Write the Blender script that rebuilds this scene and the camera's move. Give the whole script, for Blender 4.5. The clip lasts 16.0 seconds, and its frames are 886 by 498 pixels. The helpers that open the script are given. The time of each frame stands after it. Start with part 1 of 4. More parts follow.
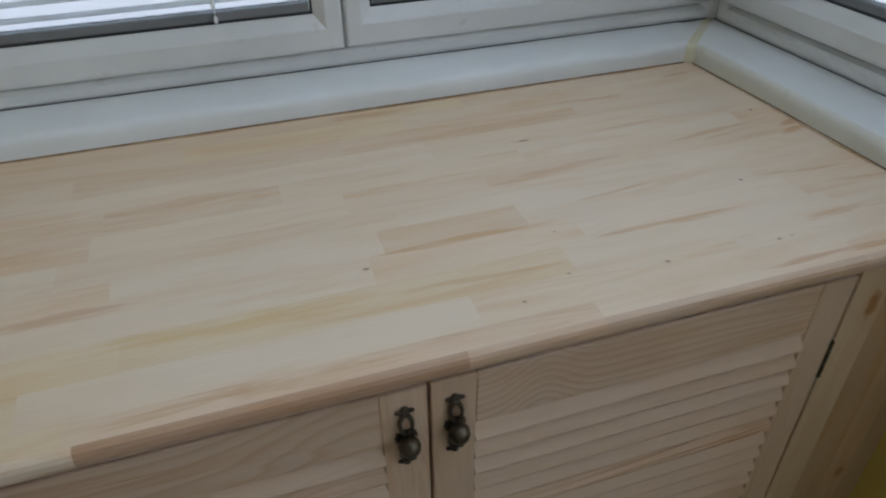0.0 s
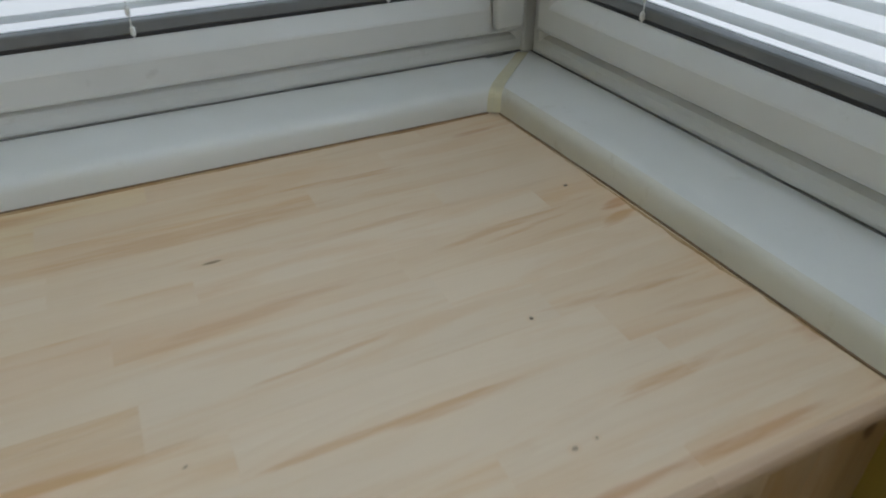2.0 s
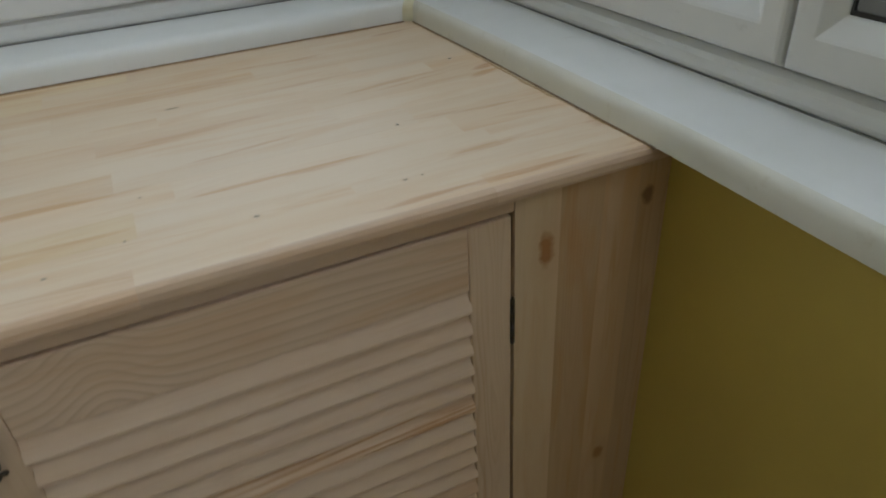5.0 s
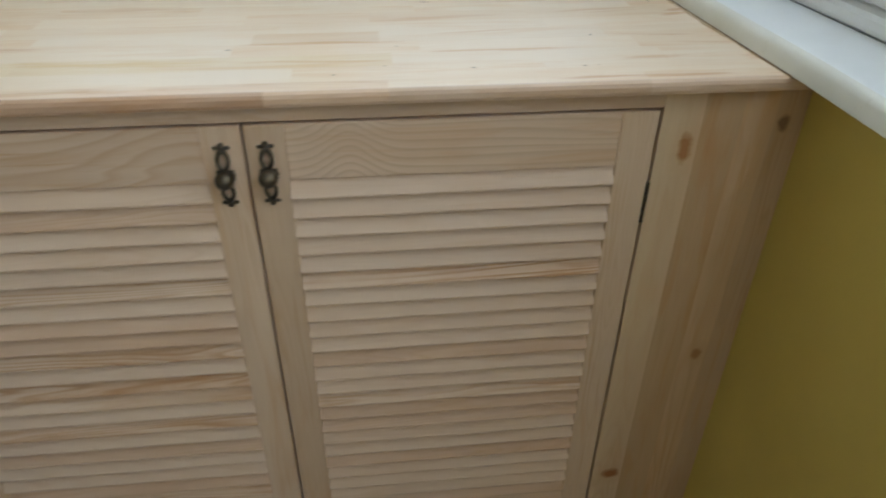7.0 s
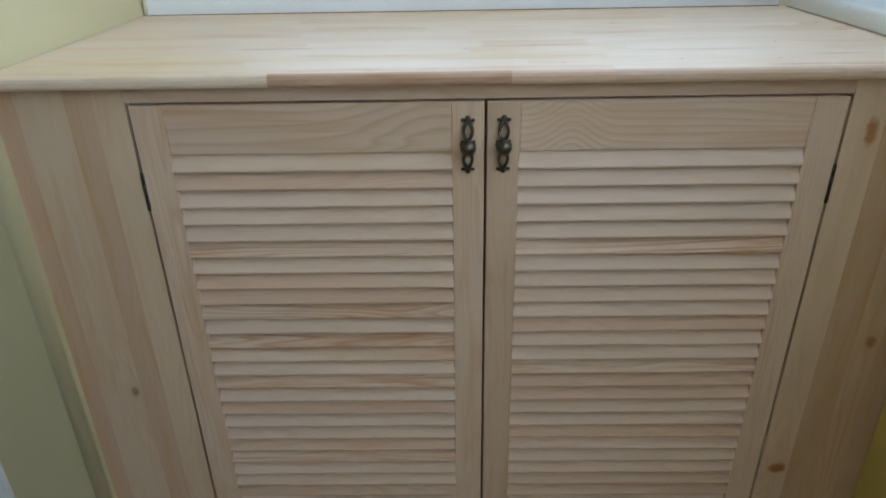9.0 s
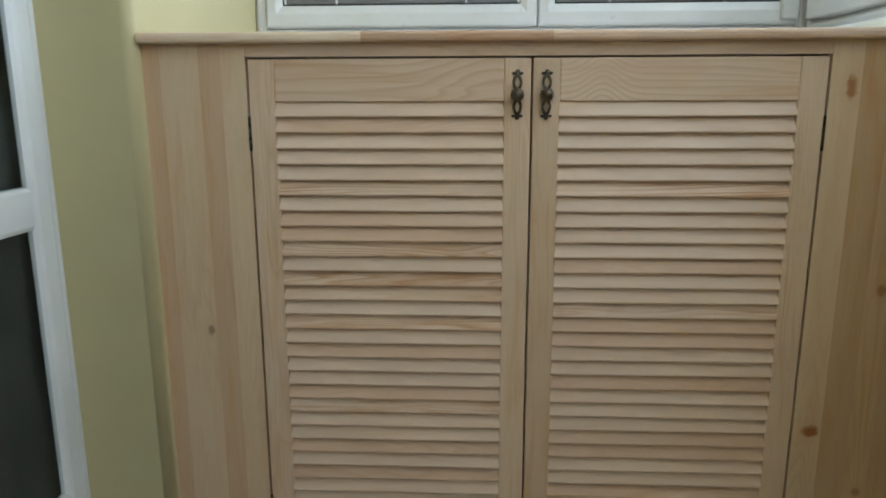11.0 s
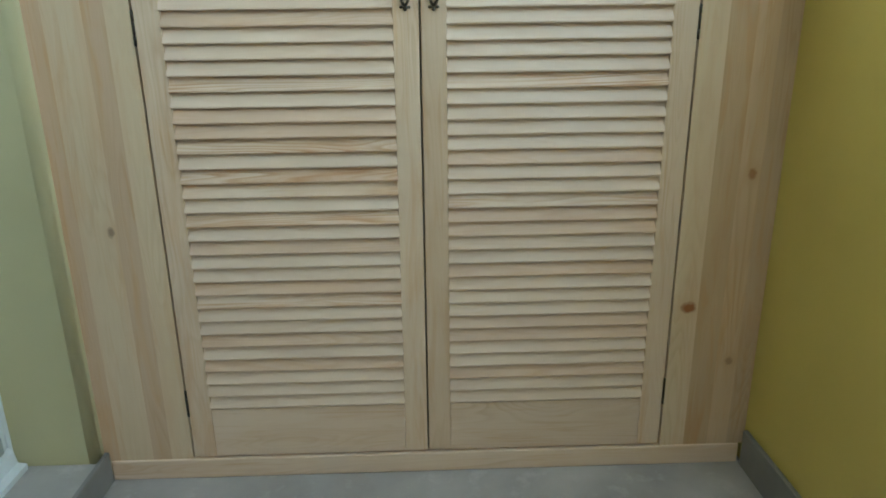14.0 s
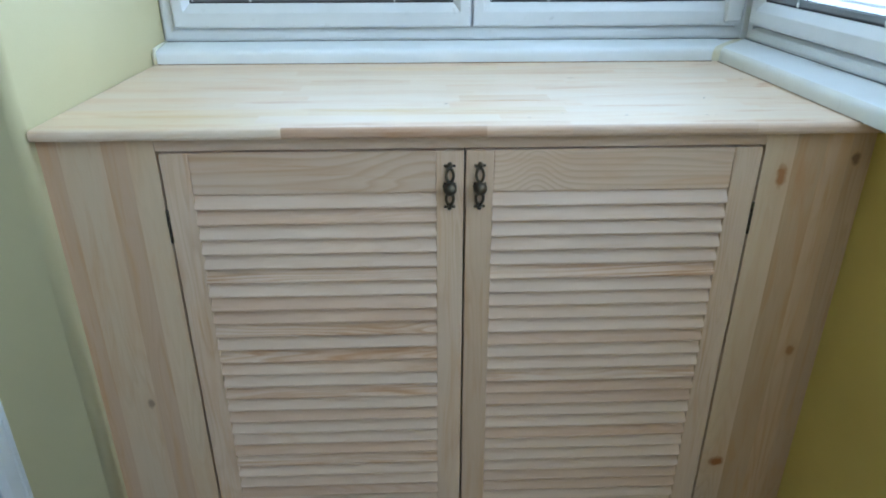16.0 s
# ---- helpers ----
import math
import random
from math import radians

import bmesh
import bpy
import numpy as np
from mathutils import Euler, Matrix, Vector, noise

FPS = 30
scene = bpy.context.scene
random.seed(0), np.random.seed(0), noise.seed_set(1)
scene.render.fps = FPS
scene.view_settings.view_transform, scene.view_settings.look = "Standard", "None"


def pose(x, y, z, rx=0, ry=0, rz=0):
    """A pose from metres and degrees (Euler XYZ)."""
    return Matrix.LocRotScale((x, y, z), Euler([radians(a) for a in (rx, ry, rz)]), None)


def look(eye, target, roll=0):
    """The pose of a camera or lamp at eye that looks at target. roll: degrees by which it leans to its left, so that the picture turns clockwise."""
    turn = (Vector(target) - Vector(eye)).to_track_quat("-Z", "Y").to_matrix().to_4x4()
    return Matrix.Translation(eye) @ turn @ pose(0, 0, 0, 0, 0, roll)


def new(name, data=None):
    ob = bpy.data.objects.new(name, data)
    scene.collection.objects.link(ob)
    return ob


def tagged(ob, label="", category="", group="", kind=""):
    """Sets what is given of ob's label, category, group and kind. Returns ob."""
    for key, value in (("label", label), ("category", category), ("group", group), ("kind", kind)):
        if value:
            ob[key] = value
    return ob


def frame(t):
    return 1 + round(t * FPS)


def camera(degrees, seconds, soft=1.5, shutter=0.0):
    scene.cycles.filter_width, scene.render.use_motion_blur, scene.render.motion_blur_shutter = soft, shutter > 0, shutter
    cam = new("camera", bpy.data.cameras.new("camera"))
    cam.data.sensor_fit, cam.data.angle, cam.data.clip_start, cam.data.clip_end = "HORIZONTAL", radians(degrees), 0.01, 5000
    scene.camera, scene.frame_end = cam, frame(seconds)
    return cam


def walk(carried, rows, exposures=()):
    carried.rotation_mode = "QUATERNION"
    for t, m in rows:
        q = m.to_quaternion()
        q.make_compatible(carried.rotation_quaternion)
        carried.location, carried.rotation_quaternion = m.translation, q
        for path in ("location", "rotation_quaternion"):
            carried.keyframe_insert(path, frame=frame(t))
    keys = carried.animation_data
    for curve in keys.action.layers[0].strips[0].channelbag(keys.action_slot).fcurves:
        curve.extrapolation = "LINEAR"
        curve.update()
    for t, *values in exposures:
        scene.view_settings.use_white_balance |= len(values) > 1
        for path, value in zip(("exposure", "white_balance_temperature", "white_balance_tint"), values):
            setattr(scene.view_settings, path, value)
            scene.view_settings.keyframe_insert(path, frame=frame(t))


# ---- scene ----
cam = camera(65.1, 16.0, 1.8, 0.4)
PATH = [
    (0, (-0.118, -0.429, 1.526), (0.364, 1.111, 0.344), -1.0),
    (0.5, (-0.074, -0.452, 1.524), (0.496, 1.077, 0.368), -1.0),
    (1, (-0.001, -0.414, 1.507), (0.664, 1.102, 0.385), -2.2),
    (1.5, (0.122, -0.301, 1.475), (0.755, 1.195, 0.309), -1.8),
    (2, (0.214, -0.181, 1.44), (0.91, 1.301, 0.291), -0.4),
    (2.5, (0.252, -0.122, 1.426), (0.924, 1.363, 0.268), -0.8),
    (3, (0.257, -0.121, 1.417), (0.886, 1.368, 0.239), -1.7),
    (3.5, (0.273, -0.183, 1.414), (0.911, 1.314, 0.25), -2.8),
    (4, (0.231, -0.265, 1.4), (0.951, 1.206, 0.251), -3.3),
    (4.2, (0.203, -0.308, 1.395), (0.945, 1.158, 0.256), -3.4),
    (6.3, (0.242, -0.689, 1.368), (0.597, 0.942, 0.265), -1.2),
    (6.5, (0.214, -0.703, 1.364), (0.534, 0.918, 0.237), -0.4),
    (7, (0.15, -0.751, 1.373), (0.333, 0.894, 0.251), 0.5),
    (7.5, (0.073, -0.851, 1.393), (0.115, 0.804, 0.272), 0.2),
    (8, (-0.004, -0.914, 1.394), (0.013, 0.774, 0.323), -1.1),
    (8.5, (-0.011, -0.913, 1.382), (-0.043, 0.826, 0.395), -1.9),
    (9, (-0.045, -0.938, 1.301), (-0.079, 0.84, 0.385), -1.1),
    (9.2, (-0.055, -0.954, 1.263), (-0.064, 0.847, 0.394), -0.9),
    (11.3, (-0.094, -1.258, 0.959), (-0.223, 0.698, 0.565), 0.1),
    (11.5, (-0.095, -1.266, 0.96), (-0.24, 0.679, 0.521), 0.1),
    (12, (-0.08, -1.283, 0.942), (-0.227, 0.632, 0.385), -0.6),
    (12.5, (-0.059, -1.29, 0.921), (-0.173, 0.599, 0.273), -1.3),
    (13, (-0.026, -1.294, 0.928), (-0.081, 0.602, 0.294), -1.1),
    (13.5, (0.003, -1.297, 0.921), (0.054, 0.599, 0.287), -1.0),
    (14, (-0.001, -1.282, 0.92), (0.054, 0.619, 0.301), -0.7),
    (14.5, (-0.017, -1.226, 0.974), (0.026, 0.67, 0.341), -0.8),
    (15, (-0.032, -1.189, 1.13), (-0.007, 0.681, 0.422), -0.5),
    (15.5, (-0.04, -1.161, 1.306), (-0.018, 0.661, 0.482), -0.4),
    (16, (-0.078, -1.088, 1.39), (-0.009, 0.713, 0.524), -0.0),
]
LIGHT = [(0, -2.88, 5650, 16), (1.5, -2.86, 5860, 14), (3, -3.06, 6240, 12), (4.2, -3.12, 6180, 13), (6.3, -2.13, 6080, 14),
         (7.5, -2.11, 5700, 12), (9, -2.08, 5360, 13), (11.3, -1.78, 5830, 8), (12.5, -1.49, 5690, 4), (13.5, -1.37, 5360, -2),
         (14.5, -1.44, 4920, -3), (15, -1.57, 4850, 1), (16, -1.75, 4850, 7)]
walk(cam, [(t, look(eye, target, roll)) for t, eye, target, roll in PATH], LIGHT)

# ---------------------------------------------------------------- light
world = bpy.data.worlds.new("sky")
scene.world = world
world.use_nodes = True
_bg = world.node_tree.nodes["Background"]
_sky = world.node_tree.nodes.new("ShaderNodeTexSky")
_sky.sky_type = "NISHITA"
_sky.sun_disc = False
_sky.sun_elevation = radians(42)
_sky.sun_rotation = radians(120)
world.node_tree.links.new(_sky.outputs["Color"], _bg.inputs["Color"])
_bg.inputs["Strength"].default_value = 0.12

sun = new("sun", bpy.data.lights.new("sun", "SUN"))
sun.data.energy = 0.8
sun.data.angle = radians(15)
sun.data.color = (1.0, 0.96, 0.9)
sun.matrix_world = look((6, 4, 7), (0, 0, 1))


def sky_lamp(name, eye, target, width, height, watts, colour):
    """An area light: daylight in a window's opening, outside the blinds, or added fill."""
    ob = new(name, bpy.data.lights.new(name, "AREA"))
    ob.data.shape = "RECTANGLE"
    ob.data.size, ob.data.size_y = width, height
    ob.data.energy = watts
    ob.data.color = colour
    ob.matrix_world = look(eye, target)
    return ob


sky_lamp("daylight_end_window", (0.07, 0.70, 1.79), (0.07, 0.0, 1.60), 1.20, 1.14, 50, (0.80, 0.92, 1.0))
sky_lamp("daylight_long_window", (0.80, -0.62, 1.79), (0.0, -0.62, 1.50), 2.40, 1.14, 128, (0.82, 0.93, 1.0))
# unseen fill added beyond the far end, to light the cabinet's front
sky_lamp("front_fill_far_end", (0.42, -3.85, 2.20), (0.28, -1.0, 0.9), 0.9, 1.4, 18, (1.0, 0.97, 0.91))


# ---------------------------------------------------------------- materials
def nodes_of(name):
    m = bpy.data.materials.new(name)
    m.use_nodes = True
    nt = m.node_tree
    return m, nt, nt.nodes["Principled BSDF"]


def link(nt, a, b):
    nt.links.new(a, b)


def math_node(nt, op, a, b=None, c=None):
    n = nt.nodes.new("ShaderNodeMath")
    n.operation = op
    for i, v in enumerate((a, b, c)):
        if v is None:
            continue
        if isinstance(v, (int, float)):
            n.inputs[i].default_value = v
        else:
            link(nt, v, n.inputs[i])
    return n.outputs[0]


def mix(nt, fac, a, b, mode="MIX"):
    n = nt.nodes.new("ShaderNodeMix")
    n.data_type = "RGBA"
    n.blend_type = mode
    for sock, v in ((n.inputs[0], fac), (n.inputs[6], a), (n.inputs[7], b)):
        if isinstance(v, (int, float)):
            sock.default_value = v
        elif isinstance(v, tuple):
            sock.default_value = (*v, 1) if len(v) == 3 else v
        else:
            link(nt, v, sock)
    return n.outputs[2]


def ramp(nt, v, stops):
    n = nt.nodes.new("ShaderNodeValToRGB")
    el = n.color_ramp.elements
    while len(el) < len(stops):
        el.new(0.5)
    for e, (p, c) in zip(el, stops):
        e.position = p
        e.color = (c, c, c, 1) if isinstance(c, (int, float)) else (*c, 1)
    link(nt, v, n.inputs[0])
    return n.outputs[0]


def noise_tex(nt, vec, scale, detail=3.0, rough=0.5, distortion=0.0):
    n = nt.nodes.new("ShaderNodeTexNoise")
    n.inputs["Scale"].default_value = scale
    n.inputs["Detail"].default_value = detail
    n.inputs["Roughness"].default_value = rough
    n.inputs["Distortion"].default_value = distortion
    if vec is not None:
        link(nt, vec, n.inputs["Vector"])
    return n.outputs["Fac"]


def scaled(nt, vec, s):
    n = nt.nodes.new("ShaderNodeVectorMath")
    n.operation = "MULTIPLY"
    link(nt, vec, n.inputs[0])
    n.inputs[1].default_value = s
    return n.outputs[0]


def bump(nt, bsdf, height, strength, distance):
    n = nt.nodes.new("ShaderNodeBump")
    n.inputs["Strength"].default_value = strength
    n.inputs["Distance"].default_value = distance
    link(nt, height, n.inputs["Height"])
    link(nt, n.outputs[0], bsdf.inputs["Normal"])


def streak_group(rows):
    """A node group that lays single long streaks of darker grain over a colour, at given places of the worktop."""
    nt = bpy.data.node_groups.new("worktop_streaks", "ShaderNodeTree")
    nt.interface.new_socket("Color", in_out="INPUT", socket_type="NodeSocketColor")
    nt.interface.new_socket("Color", in_out="OUTPUT", socket_type="NodeSocketColor")
    col = nt.nodes.new("NodeGroupInput").outputs[0]
    geo = nt.nodes.new("ShaderNodeNewGeometry")
    sep = nt.nodes.new("ShaderNodeSeparateXYZ")
    link(nt, geo.outputs["Position"], sep.inputs[0])
    ragged = math_node(nt, "MULTIPLY_ADD", noise_tex(nt, scaled(nt, geo.outputs["Position"], (14, 150, 1)), 1.0, 4.0, 0.6), 3.2, -1.6)
    for sx, sy, rx, ry, turn, tint, amount in rows:
        dx = math_node(nt, "SUBTRACT", sep.outputs[0], sx)
        dy = math_node(nt, "MULTIPLY_ADD", dx, -turn, math_node(nt, "SUBTRACT", sep.outputs[1], sy))
        u, w = math_node(nt, "MULTIPLY", dx, 0.8 / rx), math_node(nt, "MULTIPLY", dy, 0.55 / ry)
        d = math_node(nt, "MULTIPLY_ADD", u, u, math_node(nt, "MULTIPLY_ADD", w, w, ragged))
        col = mix(nt, ramp(nt, d, [(-0.0, 0.75 * amount), (1.0, 0.0)]), col, tint)
    link(nt, col, nt.nodes.new("NodeGroupOutput").inputs[0])
    return nt


def wood(name, axis, pale, late, stain, ring=0.5, blotch=0.35, rough=0.42, knots=(), tone_range=0.55, streak_col=(0.575, 0.305, 0.118), flame=0.45, wisp=0.6, arch=None, streaks=None, even=0.05):
    """Planed pine: annual rings as contours of a stretched noise, fine fibres, soft blotches, and knots at given places."""
    m, nt, bsdf = nodes_of(name)
    tc = nt.nodes.new("ShaderNodeTexCoord")
    info = nt.nodes.new("ShaderNodeObjectInfo")
    shift = nt.nodes.new("ShaderNodeVectorMath")
    shift.operation = "MULTIPLY_ADD"
    comb = nt.nodes.new("ShaderNodeCombineXYZ")
    for i in range(3):
        link(nt, info.outputs["Random"], comb.inputs[i])
    link(nt, comb.outputs[0], shift.inputs[0])
    shift.inputs[1].default_value = (37.0, 53.0, 71.0)
    link(nt, tc.outputs["Object"], shift.inputs[2])
    v = shift.outputs[0]
    long_s = {"x": (1.3, 15, 15), "z": (15, 15, 1.3), "y": (15, 1.3, 15)}[axis]
    fib_s = {"x": (9, 420, 420), "z": (420, 420, 9), "y": (420, 9, 420)}[axis]
    blo_s = {"x": (3.2, 22, 22), "z": (22, 22, 3.2), "y": (22, 3.2, 22)}[axis]
    stretched = noise_tex(nt, scaled(nt, v, long_s), 1.0, 2.0, 0.4, 0.5)
    phase = math_node(nt, "MULTIPLY", stretched, 44.0)
    phase = math_node(nt, "MULTIPLY", phase, 0.5)
    if arch:
        mid, lift, half, gap, noise_amount = arch
        sep = nt.nodes.new("ShaderNodeSeparateXYZ")
        link(nt, tc.outputs["Object"], sep.inputs[0])
        off = math_node(nt, "DIVIDE", math_node(nt, "SUBTRACT", sep.outputs[0], mid), half)
        hill = math_node(nt, "POWER", 2.718, math_node(nt, "MULTIPLY", math_node(nt, "MULTIPLY", off, off), -1.0))
        level = math_node(nt, "SUBTRACT", sep.outputs[2], math_node(nt, "MULTIPLY", hill, lift))
        phase = math_node(nt, "ADD", math_node(nt, "DIVIDE", level, gap), math_node(nt, "MULTIPLY", stretched, noise_amount))
    saw = math_node(nt, "FRACT", phase)
    ringv = ramp(nt, saw, [(0.0, 0.0), (0.45, 0.25), (0.80, 1.0), (1.0, 0.0)])
    where = ramp(nt, noise_tex(nt, scaled(nt, v, blo_s), 0.55, 2.0, 0.5), [(0.44, 0.0), (0.64, 1.0)])
    if arch:
        where = ramp(nt, where, [(0.0, 0.60), (1.0, 1.0)])
    fibre = noise_tex(nt, scaled(nt, v, fib_s), 1.0, 3.0, 0.6)
    blot = ramp(nt, noise_tex(nt, scaled(nt, v, blo_s), 1.0, 3.0, 0.55), [(0.48, 0.0), (0.70, 1.0)])
    tone = math_node(nt, "MULTIPLY", math_node(nt, "MULTIPLY", ringv, where), ring)
    col = mix(nt, tone, pale, late)
    col = mix(nt, math_node(nt, "MULTIPLY", blot, blotch), col, stain)
    str_s = {"x": (4, 36, 36), "z": (36, 36, 4), "y": (36, 4, 36)}[axis]
    streak = ramp(nt, noise_tex(nt, scaled(nt, v, str_s), 1.0, 4.0, 0.6, 0.8), [(0.50, 0.0), (0.70, 1.0)])
    col = mix(nt, math_node(nt, "MULTIPLY", streak, flame), col, streak_col)
    wis_s = {"x": (6, 130, 130), "z": (130, 130, 6), "y": (130, 6, 130)}[axis]
    thin = ramp(nt, noise_tex(nt, scaled(nt, v, wis_s), 1.0, 2.0, 0.5, 0.6), [(0.58, 0.0), (0.74, 1.0)])
    cluster = ramp(nt, noise_tex(nt, scaled(nt, v, blo_s), 0.8, 2.0, 0.5, 0.5), [(0.40, 0.1), (0.60, 1.0)])
    thin = math_node(nt, "MULTIPLY", thin, cluster)
    col = mix(nt, math_node(nt, "MULTIPLY", thin, wisp), col, (0.54, 0.295, 0.12))
    part_tone = nt.nodes.new("ShaderNodeMapRange")
    link(nt, math_node(nt, "FRACT", math_node(nt, "MULTIPLY", info.outputs["Random"], 7.31)), part_tone.inputs[0])
    part_tone.inputs[1].default_value = 0.45
    part_tone.inputs[4].default_value = tone_range
    col = mix(nt, part_tone.outputs[0], col, stain)
    fm = nt.nodes.new("ShaderNodeMapRange")
    link(nt, fibre, fm.inputs[0])
    fm.inputs[3].default_value, fm.inputs[4].default_value = 1 - 0.9 * even, 1 + 0.8 * even
    col = mix(nt, 1.0, col, fm.outputs[0], "MULTIPLY")
    hsv = nt.nodes.new("ShaderNodeHueSaturation")
    vr = nt.nodes.new("ShaderNodeMapRange")
    link(nt, info.outputs["Random"], vr.inputs[0])
    vr.inputs[3].default_value, vr.inputs[4].default_value = 1 - even, 1 + even
    link(nt, vr.outputs[0], hsv.inputs["Value"])
    link(nt, col, hsv.inputs["Color"])
    col = hsv.outputs[0]
    if streaks:
        grp = nt.nodes.new("ShaderNodeGroup")
        grp.node_tree = streaks
        link(nt, col, grp.inputs[0])
        col = grp.outputs[0]
    if knots:
        geo = nt.nodes.new("ShaderNodeNewGeometry")
        wob = noise_tex(nt, geo.outputs["Position"], 90.0, 2.0)
        for kx, ky, kz, rx, rz, core in knots:
            sub = nt.nodes.new("ShaderNodeVectorMath")
            sub.operation = "SUBTRACT"
            link(nt, geo.outputs["Position"], sub.inputs[0])
            sub.inputs[1].default_value = (kx, ky, kz)
            ln = nt.nodes.new("ShaderNodeVectorMath")
            ln.operation = "LENGTH"
            link(nt, scaled(nt, sub.outputs[0], (1 / rx, 1 / rz if axis == "x" else 0.0, 1 / rz if axis == "z" else 0.0)), ln.inputs[0])
            d = math_node(nt, "ADD", ln.outputs["Value"], math_node(nt, "MULTIPLY", math_node(nt, "SUBTRACT", wob, 0.5), 0.9))
            halo = ramp(nt, math_node(nt, "DIVIDE", d, 2.6), [(0.30, 0.55), (0.9, 0.0)])
            col = mix(nt, halo, col, stain)
            col = mix(nt, ramp(nt, d, [(0.50, 1.0), (1.0, 0.0)]), col, core)
    link(nt, col, bsdf.inputs["Base Color"])
    rr = nt.nodes.new("ShaderNodeMapRange")
    link(nt, fibre, rr.inputs[0])
    rr.inputs[3].default_value, rr.inputs[4].default_value = rough - 0.06, rough + 0.12
    link(nt, rr.outputs[0], bsdf.inputs["Roughness"])
    bump(nt, bsdf, math_node(nt, "ADD", fibre, math_node(nt, "MULTIPLY", ringv, 0.5)), 0.25, 0.0006)
    return m


def surface(name, a, b, scale, rough=0.5, metal=0.0, detail=4.0, grain=0.0, grain_scale=300.0, low=0.35, high=0.7, spots=None, coat=0.0):
    m, nt, bsdf = nodes_of(name)
    tc = nt.nodes.new("ShaderNodeTexCoord")
    big = noise_tex(nt, tc.outputs["Object"], scale, detail, 0.55)
    col = mix(nt, ramp(nt, big, [(low, 0.0), (high, 1.0)]), a, b)
    fine = noise_tex(nt, tc.outputs["Object"], grain_scale, 3.0, 0.6)
    if spots:
        colour, size, cut, amount = spots
        s = ramp(nt, noise_tex(nt, tc.outputs["Object"], size, 4.0, 0.65), [(cut, 0.0), (cut + 0.12, amount)])
        col = mix(nt, s, col, colour)
    link(nt, col, bsdf.inputs["Base Color"])
    rr = nt.nodes.new("ShaderNodeMapRange")
    link(nt, big, rr.inputs[0])
    rr.inputs[3].default_value, rr.inputs[4].default_value = rough - 0.07, rough + 0.09
    link(nt, rr.outputs[0], bsdf.inputs["Roughness"])
    bsdf.inputs["Metallic"].default_value = metal
    bsdf.inputs["Coat Weight"].default_value = coat
    if grain:
        bump(nt, bsdf, fine, grain, 0.001)
    return m


PALE, LATE, STAIN = (0.785, 0.612, 0.430), (0.640, 0.410, 0.220), (0.725, 0.500, 0.295)
MARKS = [(-0.025, 0.133, 0.0040), (0.168, 0.059, 0.0026), (0.273, 0.044, 0.0036), (0.108, 0.033, 0.0030), (0.408, 0.040, 0.0030), (0.186, 0.131, 0.0020), (0.425, 0.041, 0.0018)]
TOP_KNOTS = [(x, y, 1.088, 0.9 * r, 0.65 * r, (0.38, 0.27, 0.18)) for x, y, r in MARKS]
TOP_KNOTS += [(0.586, 0.319, 1.088, 0.0024, 0.002, (0.08, 0.05, 0.03)), (0.448, 0.158, 1.088, 0.0020, 0.002, (0.08, 0.05, 0.03)), (0.239, 0.340, 1.088, 0.0095, 0.0022, (0.30, 0.19, 0.10))]
# single flamed streaks of the worktop: x, y, half length, half width, slant, tint, strength
AMBER, RUST, HONEY = (0.610, 0.315, 0.105), (0.560, 0.260, 0.095), (0.680, 0.435, 0.150)
STREAKS = [(0.330, 0.106, 0.095, 0.0035, -0.03, AMBER, 0.75), (0.502, 0.064, 0.040, 0.0040, 0.08, AMBER, 0.8), (0.530, 0.155, 0.055, 0.0032, -0.10, AMBER, 0.7),
           (0.487, 0.000, 0.115, 0.0030, -0.02, RUST, 0.8), (0.612, 0.268, 0.018, 0.0045, 0.25, RUST, 0.85), (0.598, 0.248, 0.020, 0.0040, 0.30, AMBER, 0.8),
           (0.083, 0.152, 0.090, 0.0040, -0.02, AMBER, 0.8), (-0.320, 0.153, 0.060, 0.0060, 0.02, RUST, 0.6), (-0.150, 0.090, 0.120, 0.0080, -0.06, HONEY, 0.75),
           (0.505, 0.282, 0.075, 0.0030, 0.12, AMBER, 0.6), (0.520, 0.270, 0.060, 0.0020, 0.15, AMBER, 0.55), (0.390, 0.430, 0.060, 0.0035, -0.05, AMBER, 0.7),
           (0.230, 0.392, 0.120, 0.0085, 0.03, AMBER, 0.5), (0.060, 0.488, 0.060, 0.0060, 0.0, RUST, 0.6), (0.290, 0.185, 0.045, 0.0022, 0.1, AMBER, 0.6),
           (-0.200, 0.330, 0.090, 0.0070, 0.02, AMBER, 0.5), (-0.420, 0.270, 0.100, 0.0080, 0.0, AMBER, 0.45), (0.560, 0.470, 0.030, 0.0030, 0.1, RUST, 0.6),
           (0.250, 0.255, 0.090, 0.0050, 0.12, RUST, 0.35), (-0.480, 0.060, 0.110, 0.0070, 0.0, HONEY, 0.6), (0.075, 0.082, 0.080, 0.0030, -0.05, AMBER, 0.6),
           (0.400, 0.335, 0.080, 0.0030, 0.05, AMBER, 0.4), (0.640, 0.060, 0.020, 0.0120, 0.2, RUST, 0.5), (0.600, 0.115, 0.050, 0.0026, -0.12, AMBER, 0.5)]
TOP = dict(knots=TOP_KNOTS, streaks=streak_group(STREAKS), streak_col=(0.705, 0.430, 0.195), rough=0.43, even=0.018)
wood_pale = wood("pine_pale", "x", PALE, LATE, STAIN, 0.14, 0.45, tone_range=0.06, flame=0.50, wisp=0.14, **TOP)
wood_cream = wood("pine_cream", "x", (0.800, 0.635, 0.460), LATE, STAIN, 0.12, 0.35, tone_range=0.05, flame=0.38, wisp=0.12, **TOP)
